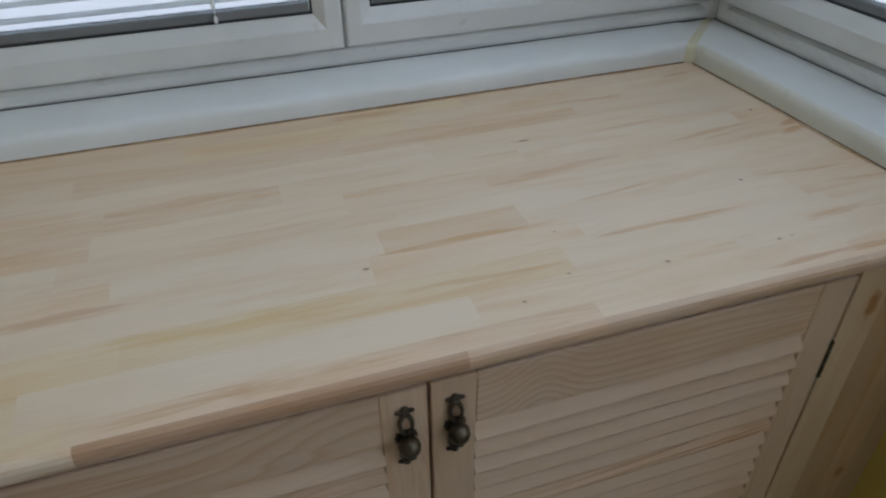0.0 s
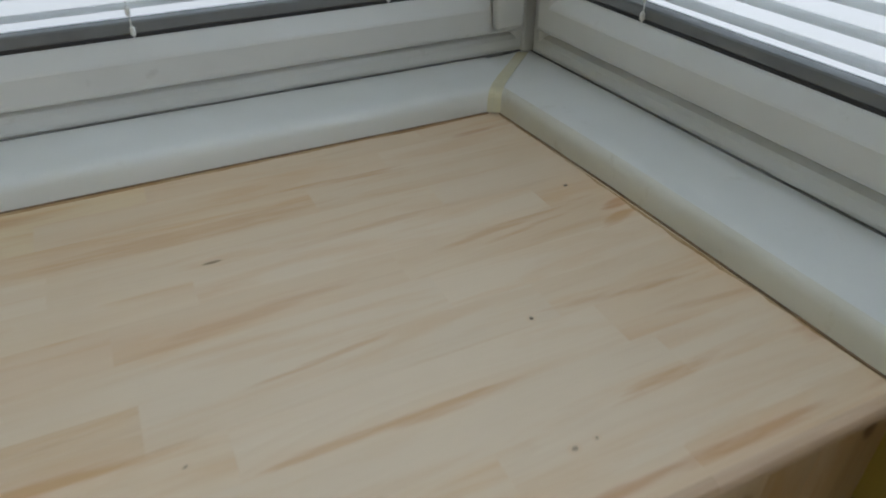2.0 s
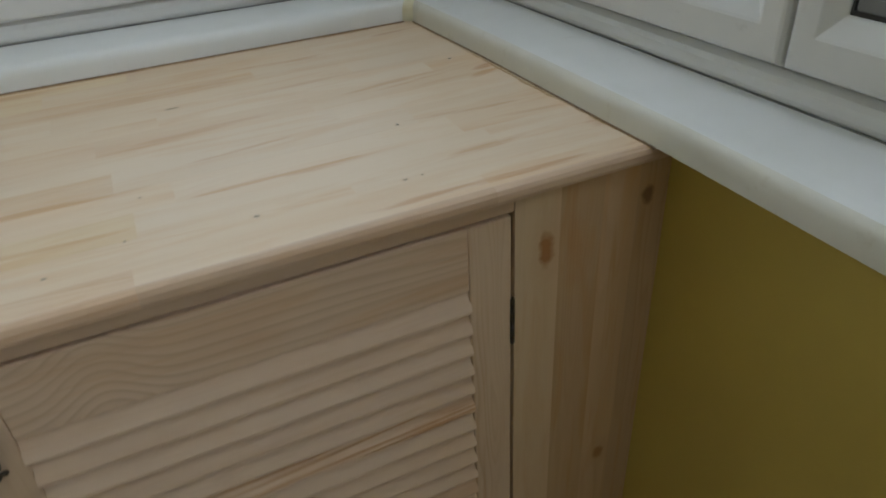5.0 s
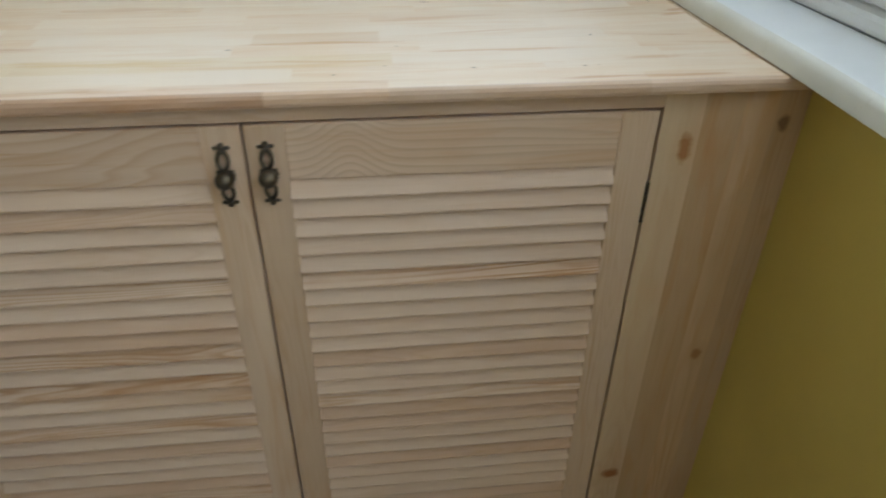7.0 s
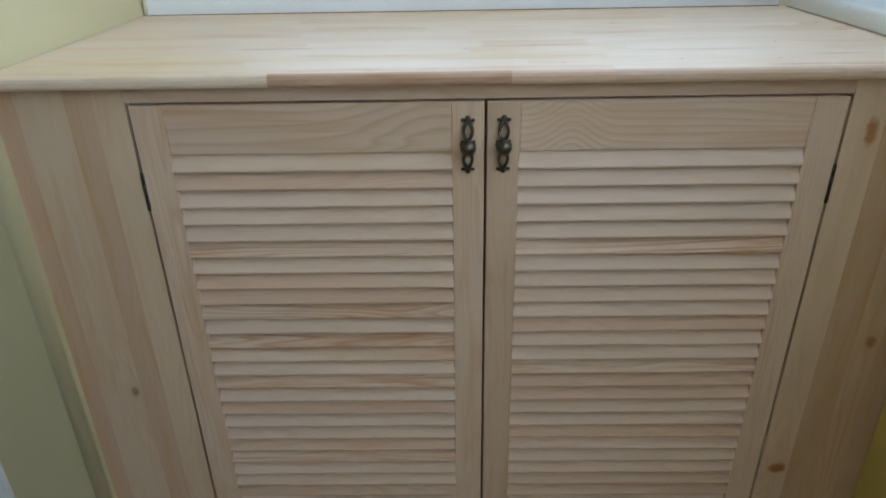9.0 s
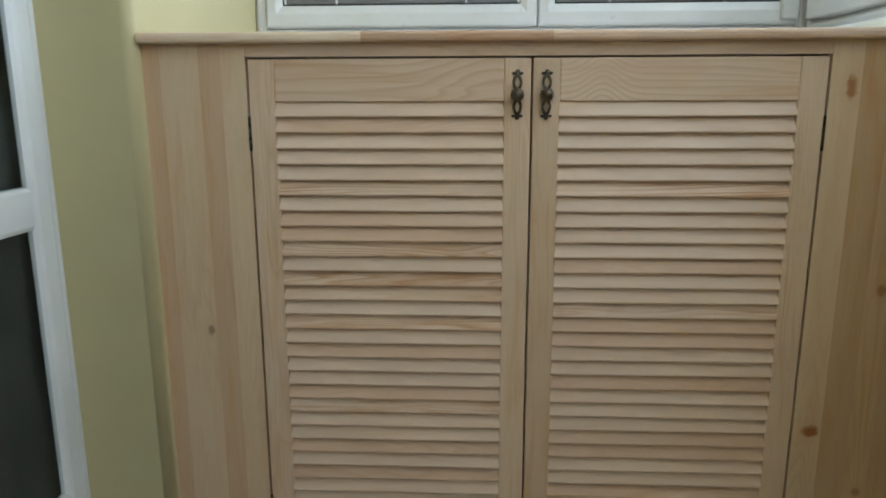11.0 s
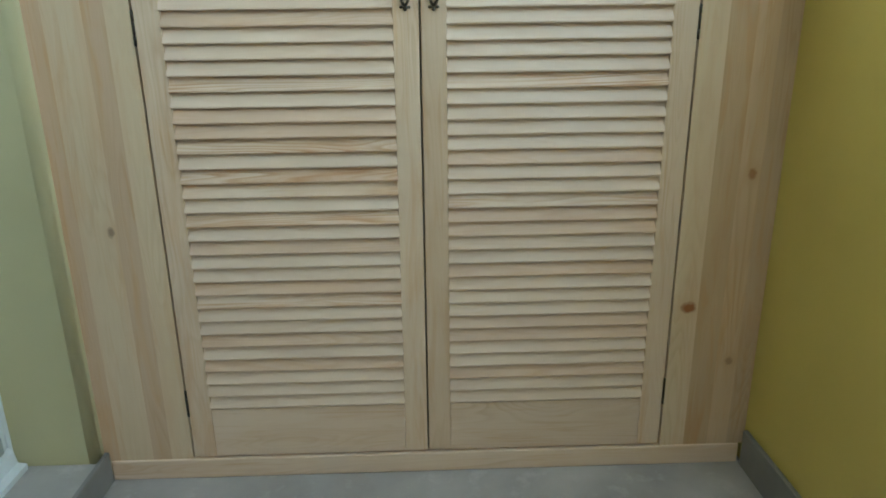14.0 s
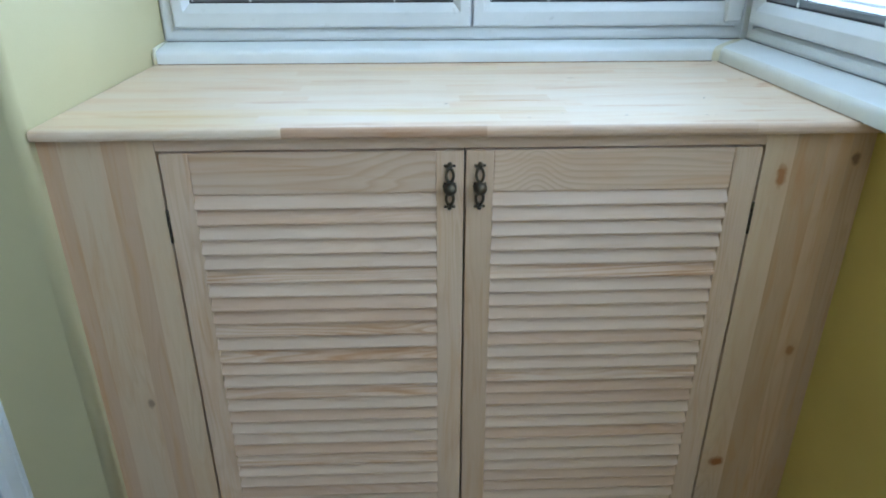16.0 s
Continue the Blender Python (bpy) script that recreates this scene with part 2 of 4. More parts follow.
wood_honey = wood("pine_honey", "x", (0.780, 0.602, 0.385), LATE, (0.715, 0.495, 0.245), 0.18, 0.50, tone_range=0.08, flame=0.50, wisp=0.14, **TOP)
wood_blush = wood("pine_blush", "x", (0.772, 0.588, 0.402), LATE, (0.705, 0.465, 0.275), 0.18, 0.50, tone_range=0.08, flame=0.55, wisp=0.14, **TOP)
wood_pink = wood("pine_pink", "x", (0.765, 0.576, 0.393), (0.590, 0.365, 0.195), (0.690, 0.460, 0.270), 0.3, 0.5, tone_range=0.10, flame=0.60, wisp=0.2, **TOP)
wood_tan = wood("pine_tan", "x", (0.772, 0.590, 0.402), (0.600, 0.370, 0.185), (0.700, 0.465, 0.262), 0.3, 0.5, tone_range=0.08, flame=0.65, wisp=0.2, **TOP)
wood_amber = wood("pine_amber", "x", (0.757, 0.560, 0.372), (0.580, 0.330, 0.155), (0.660, 0.400, 0.205), 0.3, 0.6, tone_range=0.08, flame=0.90, wisp=0.5, **{**TOP, "streak_col": (0.585, 0.320, 0.140)})
wood_nose = wood("pine_nosing", "x", (0.680, 0.485, 0.328), (0.520, 0.310, 0.165), (0.610, 0.395, 0.235), 0.4, 0.5, tone_range=0.1, flame=0.5, wisp=0.5)
wood_rose = wood("pine_rose", "x", (0.590, 0.388, 0.248), (0.450, 0.250, 0.130), (0.520, 0.310, 0.175), 0.6, 0.6, tone_range=0.1, flame=0.8, wisp=0.8, streak_col=(0.50, 0.255, 0.105))
RAIL = (0.715, 0.528, 0.366), (0.500, 0.290, 0.140), (0.640, 0.430, 0.255)
rail_wood = wood("pine_rail", "x", *RAIL, 0.5, 0.35, tone_range=0.15, flame=0.3)
rail_flame = wood("pine_rail_flamed", "x", RAIL[0], (0.520, 0.285, 0.130), RAIL[2], 0.80, 0.45, tone_range=0.1, arch=(0.19, 0.055, 0.100, 0.021, 3.2))
rail_arch = wood("pine_rail_arched", "x", RAIL[0], (0.400, 0.225, 0.110), RAIL[2], 0.42, 0.35, tone_range=0.1, flame=0.40, arch=(-0.128, 0.026, 0.034, 0.0098, 5.0))
# slats paler than stiles: the extra light on their tilted faces is in the colour
slat_wood = wood("pine_slat", "x", (0.755, 0.565, 0.402), (0.580, 0.355, 0.190), (0.695, 0.480, 0.308), 0.22, 0.35, tone_range=0.15, flame=0.16, wisp=0.18, even=0.022)
slat_fig = wood("pine_slat_figured", "x", (0.760, 0.570, 0.402), (0.47, 0.225, 0.085), (0.64, 0.40, 0.22), 0.95, 0.5, streak_col=(0.53, 0.260, 0.100), flame=0.80, wisp=0.7, tone_range=0.1)
slat_pink = wood("pine_slat_pink", "x", (0.705, 0.498, 0.338), (0.55, 0.320, 0.165), (0.64, 0.410, 0.250), 0.4, 0.5, tone_range=0.25, flame=0.25, wisp=0.25, even=0.03)
stile_wood = wood("pine_stile", "z", (0.690, 0.508, 0.343), (0.510, 0.310, 0.160), (0.615, 0.405, 0.230), 0.45, 0.35)
panel_pale = wood("pine_panel_pale", "z", (0.685, 0.508, 0.320), (0.520, 0.325, 0.165), (0.610, 0.410, 0.230), 0.35, 0.4, tone_range=0.12, flame=0.38, wisp=0.35,
                  knots=[(-0.594, 0, 0.549, 0.008, 0.013, (0.34, 0.22, 0.13)), (0.532, 0, 0.367, 0.018, 0.0145, (0.33, 0.115, 0.030)),
                         (0.536, 0, 0.994, 0.010, 0.026, (0.42, 0.190, 0.065))])
panel_tan = wood("pine_panel_tan", "z", (0.635, 0.445, 0.268), (0.480, 0.290, 0.142), (0.570, 0.365, 0.195), 0.5, 0.5, tone_range=0.2,
                 knots=[(0.628, 0, 0.640, 0.010, 0.014, (0.42, 0.215, 0.09)),
                        (0.628, 0, 0.245, 0.010, 0.010, (0.42, 0.26, 0.14))])
panel_mid = wood("pine_panel_mid", "z", (0.615, 0.428, 0.265), (0.465, 0.275, 0.135), (0.560, 0.355, 0.195), 0.4, 0.5, tone_range=0.2,
                 knots=[(0.657, 0, 1.022, 0.009, 0.013, (0.24, 0.14, 0.08))])
panel_rosy = wood("pine_panel_rosy", "z", (0.600, 0.404, 0.246), (0.450, 0.260, 0.128), (0.535, 0.330, 0.175), 0.35, 0.4, tone_range=0.12)
panel_brown = wood("pine_panel_brown", "z", (0.600, 0.405, 0.230), (0.460, 0.270, 0.125), (0.545, 0.340, 0.170), 0.5, 0.6, tone_range=0.2, flame=0.70)
# cabinet's inside: the shade behind the louvres is put into this dark brown
board_dark = surface("cabinet_inside_shade", (0.30, 0.21, 0.13), (0.24, 0.16, 0.10), 8.0, 0.7)

paint_yellow = surface("yellow_wall_paint", (0.565, 0.490, 0.265), (0.530, 0.455, 0.245), 3.0, 0.55, grain=0.25, grain_scale=240)
paint_mustard = surface("mustard_wall_paint", (0.61, 0.465, 0.105), (0.56, 0.42, 0.09), 3.0, 0.55, grain=0.25, grain_scale=240)
paint_white = surface("white_ceiling_paint", (0.80, 0.80, 0.78), (0.76, 0.76, 0.74), 2.0, 0.8, grain=0.2, grain_scale=200)
pvc = surface("white_pvc", (0.74, 0.73, 0.705), (0.66, 0.65, 0.62), 5.0, 0.36,
              spots=((0.40, 0.37, 0.32), 26.0, 0.63, 0.35))
sill_pvc = surface("white_sill_pvc", (0.81, 0.805, 0.775), (0.75, 0.745, 0.70), 6.0, 0.46,
                   spots=((0.55, 0.52, 0.44), 18.0, 0.64, 0.3))
# some yellowing, plus the dimmer light on the nose put into the colour
sill_yellowed_shaded = surface("yellowed_shaded_sill_pvc", (0.735, 0.705, 0.615), (0.675, 0.645, 0.545), 9.0, 0.5, spots=((0.50, 0.44, 0.31), 30.0, 0.60, 0.4))
sealant = surface("yellowed_sealant", (0.68, 0.62, 0.42), (0.76, 0.72, 0.56), 22.0, 0.5)
caulk = surface("brown_caulk", (0.17, 0.11, 0.06), (0.36, 0.25, 0.14), 40.0, 0.6)
amber = surface("amber_smear", (0.44, 0.25, 0.10), (0.58, 0.40, 0.22), 26.0, 0.5)
seam = surface("seam_and_shade", (0.18, 0.175, 0.165), (0.30, 0.29, 0.275), 30.0, 0.7)
seam_pale = surface("grey_seam", (0.36, 0.35, 0.33), (0.46, 0.45, 0.43), 30.0, 0.7)
gasket = surface("black_gasket", (0.03, 0.03, 0.035), (0.02, 0.02, 0.02), 20.0, 0.5)
blind_metal = surface("white_blind_enamel", (0.91, 0.92, 0.92), (0.88, 0.89, 0.89), 12.0, 0.5)
blind_bar = surface("grey_blind_bar", (0.20, 0.202, 0.206), (0.16, 0.162, 0.166), 12.0, 0.55)
cord_white = surface("white_cord", (0.82, 0.82, 0.80), (0.76, 0.76, 0.74), 40.0, 0.7)
bronze = surface("antique_bronze", (0.075, 0.062, 0.045), (0.17, 0.135, 0.085), 120.0, 0.42, metal=0.85, low=0.4, high=0.75)
hinge_metal = surface("dark_hinge_steel", (0.05, 0.042, 0.03), (0.11, 0.09, 0.06), 90.0, 0.45, metal=0.8)
tile_floor = surface("grey_floor_tile", (0.335, 0.297, 0.262), (0.45, 0.402, 0.357), 5.0, 0.5, grain=0.15, grain_scale=90,
                     spots=((0.52, 0.475, 0.43), 14.0, 0.55, 0.5))
tile_dark = surface("dark_grey_tile", (0.185, 0.168, 0.150), (0.25, 0.230, 0.205), 9.0, 0.42, grain=0.1, grain_scale=90)
# indoor gloom as colour, far darker than real plaster
room_dark = surface("unlit_room_dark", (0.10, 0.095, 0.09), (0.08, 0.075, 0.07), 2.0, 0.8)
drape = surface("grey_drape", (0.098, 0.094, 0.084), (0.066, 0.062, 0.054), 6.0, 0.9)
facade = surface("grey_facade", (0.45, 0.45, 0.44), (0.38, 0.38, 0.37), 1.0, 0.9)

haze, _nt, _b = nodes_of("overcast_haze")
_tc = _nt.nodes.new("ShaderNodeTexCoord")
link(_nt, mix(_nt, noise_tex(_nt, _tc.outputs["Object"], 0.5, 3.0), (0.90, 0.93, 0.95), (1.0, 1.0, 1.0)), _b.inputs["Emission Color"])
_b.inputs["Emission Strength"].default_value = 5.5
_b.inputs["Base Color"].default_value = (0.3, 0.3, 0.3, 1)

glass, _nt, _b = nodes_of("window_glass")
_b.inputs["Base Color"].default_value = (0.92, 0.96, 0.95, 1)
_b.inputs["Roughness"].default_value = 0.02
_b.inputs["Transmission Weight"].default_value = 1.0
_b.inputs["IOR"].default_value = 1.45

door_glass, _nt, _b = nodes_of("dark_door_glass")
_b.inputs["Base Color"].default_value = (0.80, 0.86, 0.84, 1)
_b.inputs["Roughness"].default_value = 0.03
_b.inputs["Transmission Weight"].default_value = 1.0
_b.inputs["IOR"].default_value = 1.16


# ---------------------------------------------------------------- mesh helpers
PLACE = {}


def thing(name, at, label="", category="", group="", kind=""):
    ob = new(name)
    ob.location = at
    ob.empty_display_size = 0.1
    PLACE[ob] = Vector(at)
    return tagged(ob, label, category, group, kind)


def mesh_of(name, bm, mat, smooth=False):
    bmesh.ops.recalc_face_normals(bm, faces=bm.faces)
    me = bpy.data.meshes.new(name)
    bm.to_mesh(me)
    bm.free()
    me.materials.append(mat)
    if smooth:
        for p in me.polygons:
            p.use_smooth = True
    return me


def part(name, bm, mat, parent, label="", at=(0, 0, 0), smooth=False):
    """One mesh object under a thing or a part. The mesh lies round 'at', which is a place in the world."""
    me = bm if isinstance(bm, bpy.types.Mesh) else mesh_of(name, bm, mat, smooth)
    ob = new(name, me)
    ob.parent = parent
    PLACE[ob] = Vector(at)
    ob.location = Vector(at) - PLACE[parent]
    return tagged(ob, label)


def solid(name, bm, mat, label="", category="", group="", kind="", at=(0, 0, 0), smooth=False):
    ob = new(name, mesh_of(name, bm, mat, smooth))
    ob.location = at
    PLACE[ob] = Vector(at)
    return tagged(ob, label, category, group, kind)


def box(x0, x1, y0, y1, z0, z1, bevel=0.0, segments=1, bm=None):
    own = bm is None
    bm = bm or bmesh.new()
    vs = [bm.verts.new((x, y, z)) for x in (x0, x1) for y in (y0, y1) for z in (z0, z1)]
    for f in ((0, 1, 3, 2), (4, 6, 7, 5), (0, 4, 5, 1), (2, 3, 7, 6), (0, 2, 6, 4), (1, 5, 7, 3)):
        bm.faces.new([vs[i] for i in f])
    if bevel and own:
        bmesh.ops.bevel(bm, geom=bm.edges[:], offset=bevel, segments=segments, profile=0.5, affect="EDGES")
    return bm


def centred(x0, x1, y0, y1, z0, z1, bevel=0.0, segments=1):
    """A box round its own middle, and that middle."""
    c = Vector(((x0 + x1) / 2, (y0 + y1) / 2, (z0 + z1) / 2))
    return box(x0 - c.x, x1 - c.x, y0 - c.y, y1 - c.y, z0 - c.z, z1 - c.z, bevel, segments), c


def prism(points, axis, a, b, bm=None, shear=None):
    """A closed outline swept straight from a to b. axis x: points are (y, z); y: (x, z); z: (x, y)."""
    bm = bm or bmesh.new()
    ends = []
    for t in (a, b):
        row = []
        for n, (p, q) in enumerate(points):
            dp = shear(t, n) if shear else 0.0
            row.append(bm.verts.new({"x": (t, p + dp, q), "y": (p + dp, t, q), "z": (p + dp, q, t)}[axis]))
        ends.append(row)
    n = len(points)
    for i in range(n):
        bm.faces.new((ends[0][i], ends[0][(i + 1) % n], ends[1][(i + 1) % n], ends[1][i]))
    bm.faces.new(ends[0][::-1])
    bm.faces.new(ends[1])
    return bm


def ring(u0, u1, w0, w1, section, put, bm=None, slim=1.0):
    """A mitred rectangular frame: each point of the section is (inset from the outer edge, depth). put(u, w, depth) gives the place; slim narrows the uprights."""
    bm = bm or bmesh.new()
    loops = []
    for i, d in section:
        k = i * slim
        loops.append([bm.verts.new(put(*c, d)) for c in ((u0 + k, w0 + i), (u1 - k, w0 + i), (u1 - k, w1 - i), (u0 + k, w1 - i))])
    n = len(section)
    for k in range(n):
        a, b = loops[k], loops[(k + 1) % n]
        for j in range(4):
            bm.faces.new((a[j], a[(j + 1) % 4], b[(j + 1) % 4], b[j]))
    return bm


def tube(points, radius, sides=8, bm=None, closed=False):
    """A round bar along a row of places; radius may be a list."""
    bm = bm or bmesh.new()
    pts = [Vector(p) for p in points]
    rows = []
    for i, p in enumerate(pts):
        a = pts[i - 1] if i or closed else p
        b = pts[(i + 1) % len(pts)] if i + 1 < len(pts) or closed else p
        d = (b - a).normalized()
        side = d.cross(Vector((0, 1, 0)) if abs(d.y) < 0.9 else Vector((1, 0, 0))).normalized()
        up = side.cross(d)
        r = radius[i] if isinstance(radius, (list, tuple)) else radius
        rows.append([bm.verts.new(p + r * (math.cos(t) * side + math.sin(t) * up)) for t in (2 * math.pi * k / sides for k in range(sides))])
    last = len(rows) if closed else len(rows) - 1
    for i in range(last):
        a, b = rows[i], rows[(i + 1) % len(rows)]
        for k in range(sides):
            bm.faces.new((a[k], a[(k + 1) % sides], b[(k + 1) % sides], b[k]))
    if not closed:
        bm.faces.new(rows[0][::-1])
        bm.faces.new(rows[-1])
    return bm


# ---------------------------------------------------------------- the balcony's shell
H = 1.089            # top of the worktop
LEFT, RIGHT = -0.684, 0.684
BACK = 0.590         # face of the end window's frame
END = -3.4           # wall behind the walk
CEIL = 2.55
DOOR_X = -0.85       # face of the balcony door's frame
REVEAL = -0.012      # corner of the wall beside the door

solid("floor", box(-1.25, 1.0, END - 0.2, 0.80, -0.12, 0.0), tile_floor, "mottled grey tiled balcony floor", "floor", kind="structure")
solid("ground", box(-200, 200, -200, 200, -9.2, -9.0), facade, "grey paved ground far below the balcony", "ground", kind="structure")
solid("ceiling", box(-1.25, 1.0, END - 0.2, 0.80, CEIL, CEIL + 0.12), paint_white, "plain white painted ceiling", "ceiling", kind="structure")
solid("wall_end_parapet", box(LEFT - 0.02, 0.86, BACK, 0.76, 0.0, 1.10), paint_yellow, "yellow painted parapet under the end window", "wall", kind="structure")
solid("wall_end_lintel", box(LEFT - 0.02, 0.86, BACK, 0.76, 2.40, CEIL), paint_white, "white strip above the end window", "wall", kind="structure")
solid("wall_long_parapet", box(RIGHT, 0.86, END, BACK, 0.0, 1.10), paint_mustard, "mustard yellow painted parapet under the long window", "wall", kind="structure")
solid("wall_long_lintel", box(RIGHT, 0.86, END, BACK, 2.40, CEIL), paint_white, "white strip above the long window", "wall", kind="structure")
solid("wall_long_pier", box(RIGHT, 0.86, END, -2.71, 1.10, 2.40), paint_yellow, "yellow pier beside the long window", "wall", kind="structure")
# end wall behind the walk; its opening is assumed, to let the fill in
bm = box(-1.25, 0.86, END - 0.18, END, 0.0, 0.80)
box(-1.25, 0.86, END - 0.18, END, 2.42, CEIL, bm=bm)
box(-1.25, -0.70, END - 0.18, END, 0.80, 2.42, bm=bm)
box(0.70, 0.86, END - 0.18, END, 0.80, 2.42, bm=bm)
solid("wall_south", bm, paint_yellow, "unseen yellow wall at the balcony's other end, a wide opening added for the fill light", "wall", kind="structure")
# house wall: a stub beside the cabinet, slightly out of square, then the door's opening, then the rest
bm = bmesh.new()
corner = [(LEFT - 0.018 + 0.018 * math.cos(radians(a)), REVEAL - 0.018 * math.sin(radians(a))) for a in range(0, 91, 15)]
prism([(-0.660, 0.76), (-0.660, BACK)] + corner + [(-1.10, REVEAL - 0.018), (-1.10, 0.76)], "z", 0.0, CEIL, bm)
stub = solid("wall_house_stub", bm, paint_yellow, "pale yellow painted wall beside the cabinet, its corner rounded", "wall", kind="structure")
for p in stub.data.polygons:
    p.use_smooth = p.area < 0.1 and abs(p.normal.z) < 0.5
solid("wall_house", box(-1.10, LEFT, END, -0.88, 0.0, CEIL), paint_yellow, "yellow painted house wall past the door", "wall", kind="structure")
solid("wall_house_lintel", box(-1.10, LEFT, -0.88, REVEAL - 0.018, 2.20, CEIL), paint_yellow, "yellow wall above the balcony door", "wall", kind="structure")
# raised tiled threshold in the door's opening
solid("threshold_tile", box(-1.10, LEFT + 0.004, -0.88, REVEAL - 0.018, 0.0, 0.062, 0.003), tile_floor, "raised grey tiled threshold before the balcony door", "threshold", kind="structure")
skirt = thing("baseboard_left", (LEFT, -0.4, 0), "dark grey tile edging along the raised threshold", "skirting", kind="structure")
for y0, y1 in ((-0.88, -0.452), (-0.449, REVEAL + 0.006)):
    b, c = centred(LEFT + 0.004, LEFT + 0.014, y0, y1, 0.0, 0.072, 0.0015)
    part("tile", b, tile_dark, skirt, at=c)
skirt = thing("baseboard_right", (RIGHT, -1.5, 0), "dark grey tile skirting below the yellow parapet", "skirting", kind="structure")
for k in range(9):
    b, c = centred(RIGHT - 0.011, RIGHT, -0.012 - 0.33 * (k + 1) + 0.002, -0.012 - 0.33 * k, 0.0, 0.085, 0.0015)
    part("tile", b, tile_dark, skirt, at=c)

# bright overcast distance outside the windows
solid("backdrop", box(-9, 7, 6.0, 6.1, -9.0, 4.0), haze, "bright hazy overcast distance outside the end window", "backdrop", kind="structure")
solid("backdrop_long", box(7.0, 7.1, -14, 6.1, -9.0, 4.0), haze, "bright hazy overcast distance outside the long window", "backdrop", kind="structure")


# ---------------------------------------------------------------- windows
FRAME_SEC = [(0.0, 0.009), (0.0015, 0.005), (0.005, 0.0015), (0.009, 0.0), (0.019, 0.0), (0.025, 0.002), (0.030, 0.007), (0.034, 0.016), (0.054, 0.016), (0.054, 0.060), (0.0, 0.060)]
SASH_SEC = [(0.0, 0.012), (0.001, 0.005), (0.004, 0.001), (0.008, 0.0), (0.033, 0.0), (0.036, 0.001), (0.053, 0.010), (0.056, 0.014), (0.056, 0.055), (0.0, 0.055)]
GASKET_SEC = [(0.0545, 0.0120), (0.0585, 0.0115), (0.0585, 0.019), (0.0545, 0.019)]
SLIM = 0.76          # uprights of a sash are narrower than its rails


def sash_of(parent, u0, u1, w0, w1, put, name="sash"):
    s = part(name, ring(u0, u1, w0, w1, SASH_SEC, put, slim=SLIM), pvc, parent)
    part("gasket", ring(u0, u1, w0, w1, GASKET_SEC, put, slim=SLIM), gasket, s, "black rubber glazing gasket")
    g = bmesh.new()
    vs = [g.verts.new(put(u, w, d)) for u in (u0 + 0.0545 * SLIM, u1 - 0.0545 * SLIM) for w in (w0 + 0.0545, w1 - 0.0545) for d in (0.0385, 0.0435)]
    for f in ((0, 1, 3, 2), (4, 6, 7, 5), (0, 4, 5, 1), (2, 3, 7, 6), (0, 2, 6, 4), (1, 5, 7, 3)):
        g.faces.new([vs[k] for k in f])
    p = part("pane", g, glass, s, "clear glass pane")
    p.visible_shadow = False
    return s


def end_put(face):
    return lambda u, w, d: (u, face + d, w)


def long_put(face):
    """The long window runs slightly out of square."""
    return lambda u, w, d: (face + d + SKEW * (BACK - u), u, w)


SKEW = 0.052
LONG_X = 0.701       # face of the long window's frame at the corner
W0, W1 = 1.1255, 2.40
win = thing("window_1", (0, BACK, W0), "white PVC end window with two sashes", "window", kind="structure")
part("window_frame", ring(-0.6596, LONG_X + 0.002, W0, W1, FRAME_SEC, end_put(BACK)), pvc, win)
b, c = centred(0.030, 0.082, BACK + 0.006, BACK + 0.06, W0 + 0.05, W1 - 0.05)
part("mullion", b, pvc, win, at=c)
b, c = centred(LONG_X - 0.010, LONG_X + 0.060, BACK - 0.005, BACK + 0.062, W0 + 0.001, W1 - 0.001, 0.002)
part("corner_post", b, pvc, win, at=c)
sash_of(win, -0.630, 0.0515, 1.156, 2.368, end_put(BACK - 0.011))
sash = sash_of(win, 0.0537, 0.684, 1.156, 2.368, end_put(BACK - 0.009))
b, c = centred(0.640, 0.680, BACK - 0.025, BACK - 0.009, 1.166, 1.262, 0.006, 3)
part("hinge_cover", b, pvc, sash, "white plastic hinge cover", at=c, smooth=True)

win = thing("window_2", (RIGHT, -0.75, W0), "long white PVC window with a row of sashes", "window", kind="structure")
part("window_frame", ring(-2.71, BACK - 0.006, W0, W1, FRAME_SEC, long_put(LONG_X)), pvc, win)
BAYS = [(-0.066, 0.560), (-0.724, -0.070), (-1.378, -0.728), (-2.032, -1.382), (-2.684, -2.036)]
for n, (a, b_) in enumerate(BAYS):
    sash_of(win, a, b_, 1.162, 2.368, long_put(LONG_X - 0.011))
    if n:
        u = BAYS[n - 1][0]
        x = long_put(LONG_X)(u, 0, 0)[0]
        b, c = centred(x + 0.006, x + 0.060, u - 0.030, u + 0.026, W0 + 0.05, W1 - 0.05)
        part("mullion", b, pvc, win, at=c)

# window boards: a nose that stands on the worktop, the top rising gently to the window
NOSE = [(0.0, 0.0), (0.0006, 0.0100), (0.0016, 0.0180), (0.0032, 0.0228), (0.0058, 0.0263), (0.0092, 0.0286), (0.0145, 0.0303), (0.0240, 0.0318), (0.074, 0.0356), (0.084, 0.0356), (0.084, 0.0)]
END_FRONT = 0.509    # front of the end window's board
LONG_FRONT = [(0.600, 0.606), (0.509, 0.611), (0.30, 0.624), (0.12, 0.631), (-0.03, 0.637), (-1.2, 0.650), (END + 0.01, 0.660)]


def long_front(y):
    """x of the long board's front at y."""
    for (y0, x0), (y1, x1) in zip(LONG_FRONT, LONG_FRONT[1:]):
        if y >= y1:
            break
    return x0 + (x1 - x0) * (y0 - y) / (y0 - y1)


def long_depth(y):
    return (long_put(LONG_X)(y, 0, 0)[0] + 0.004 - long_front(y)) / 0.078


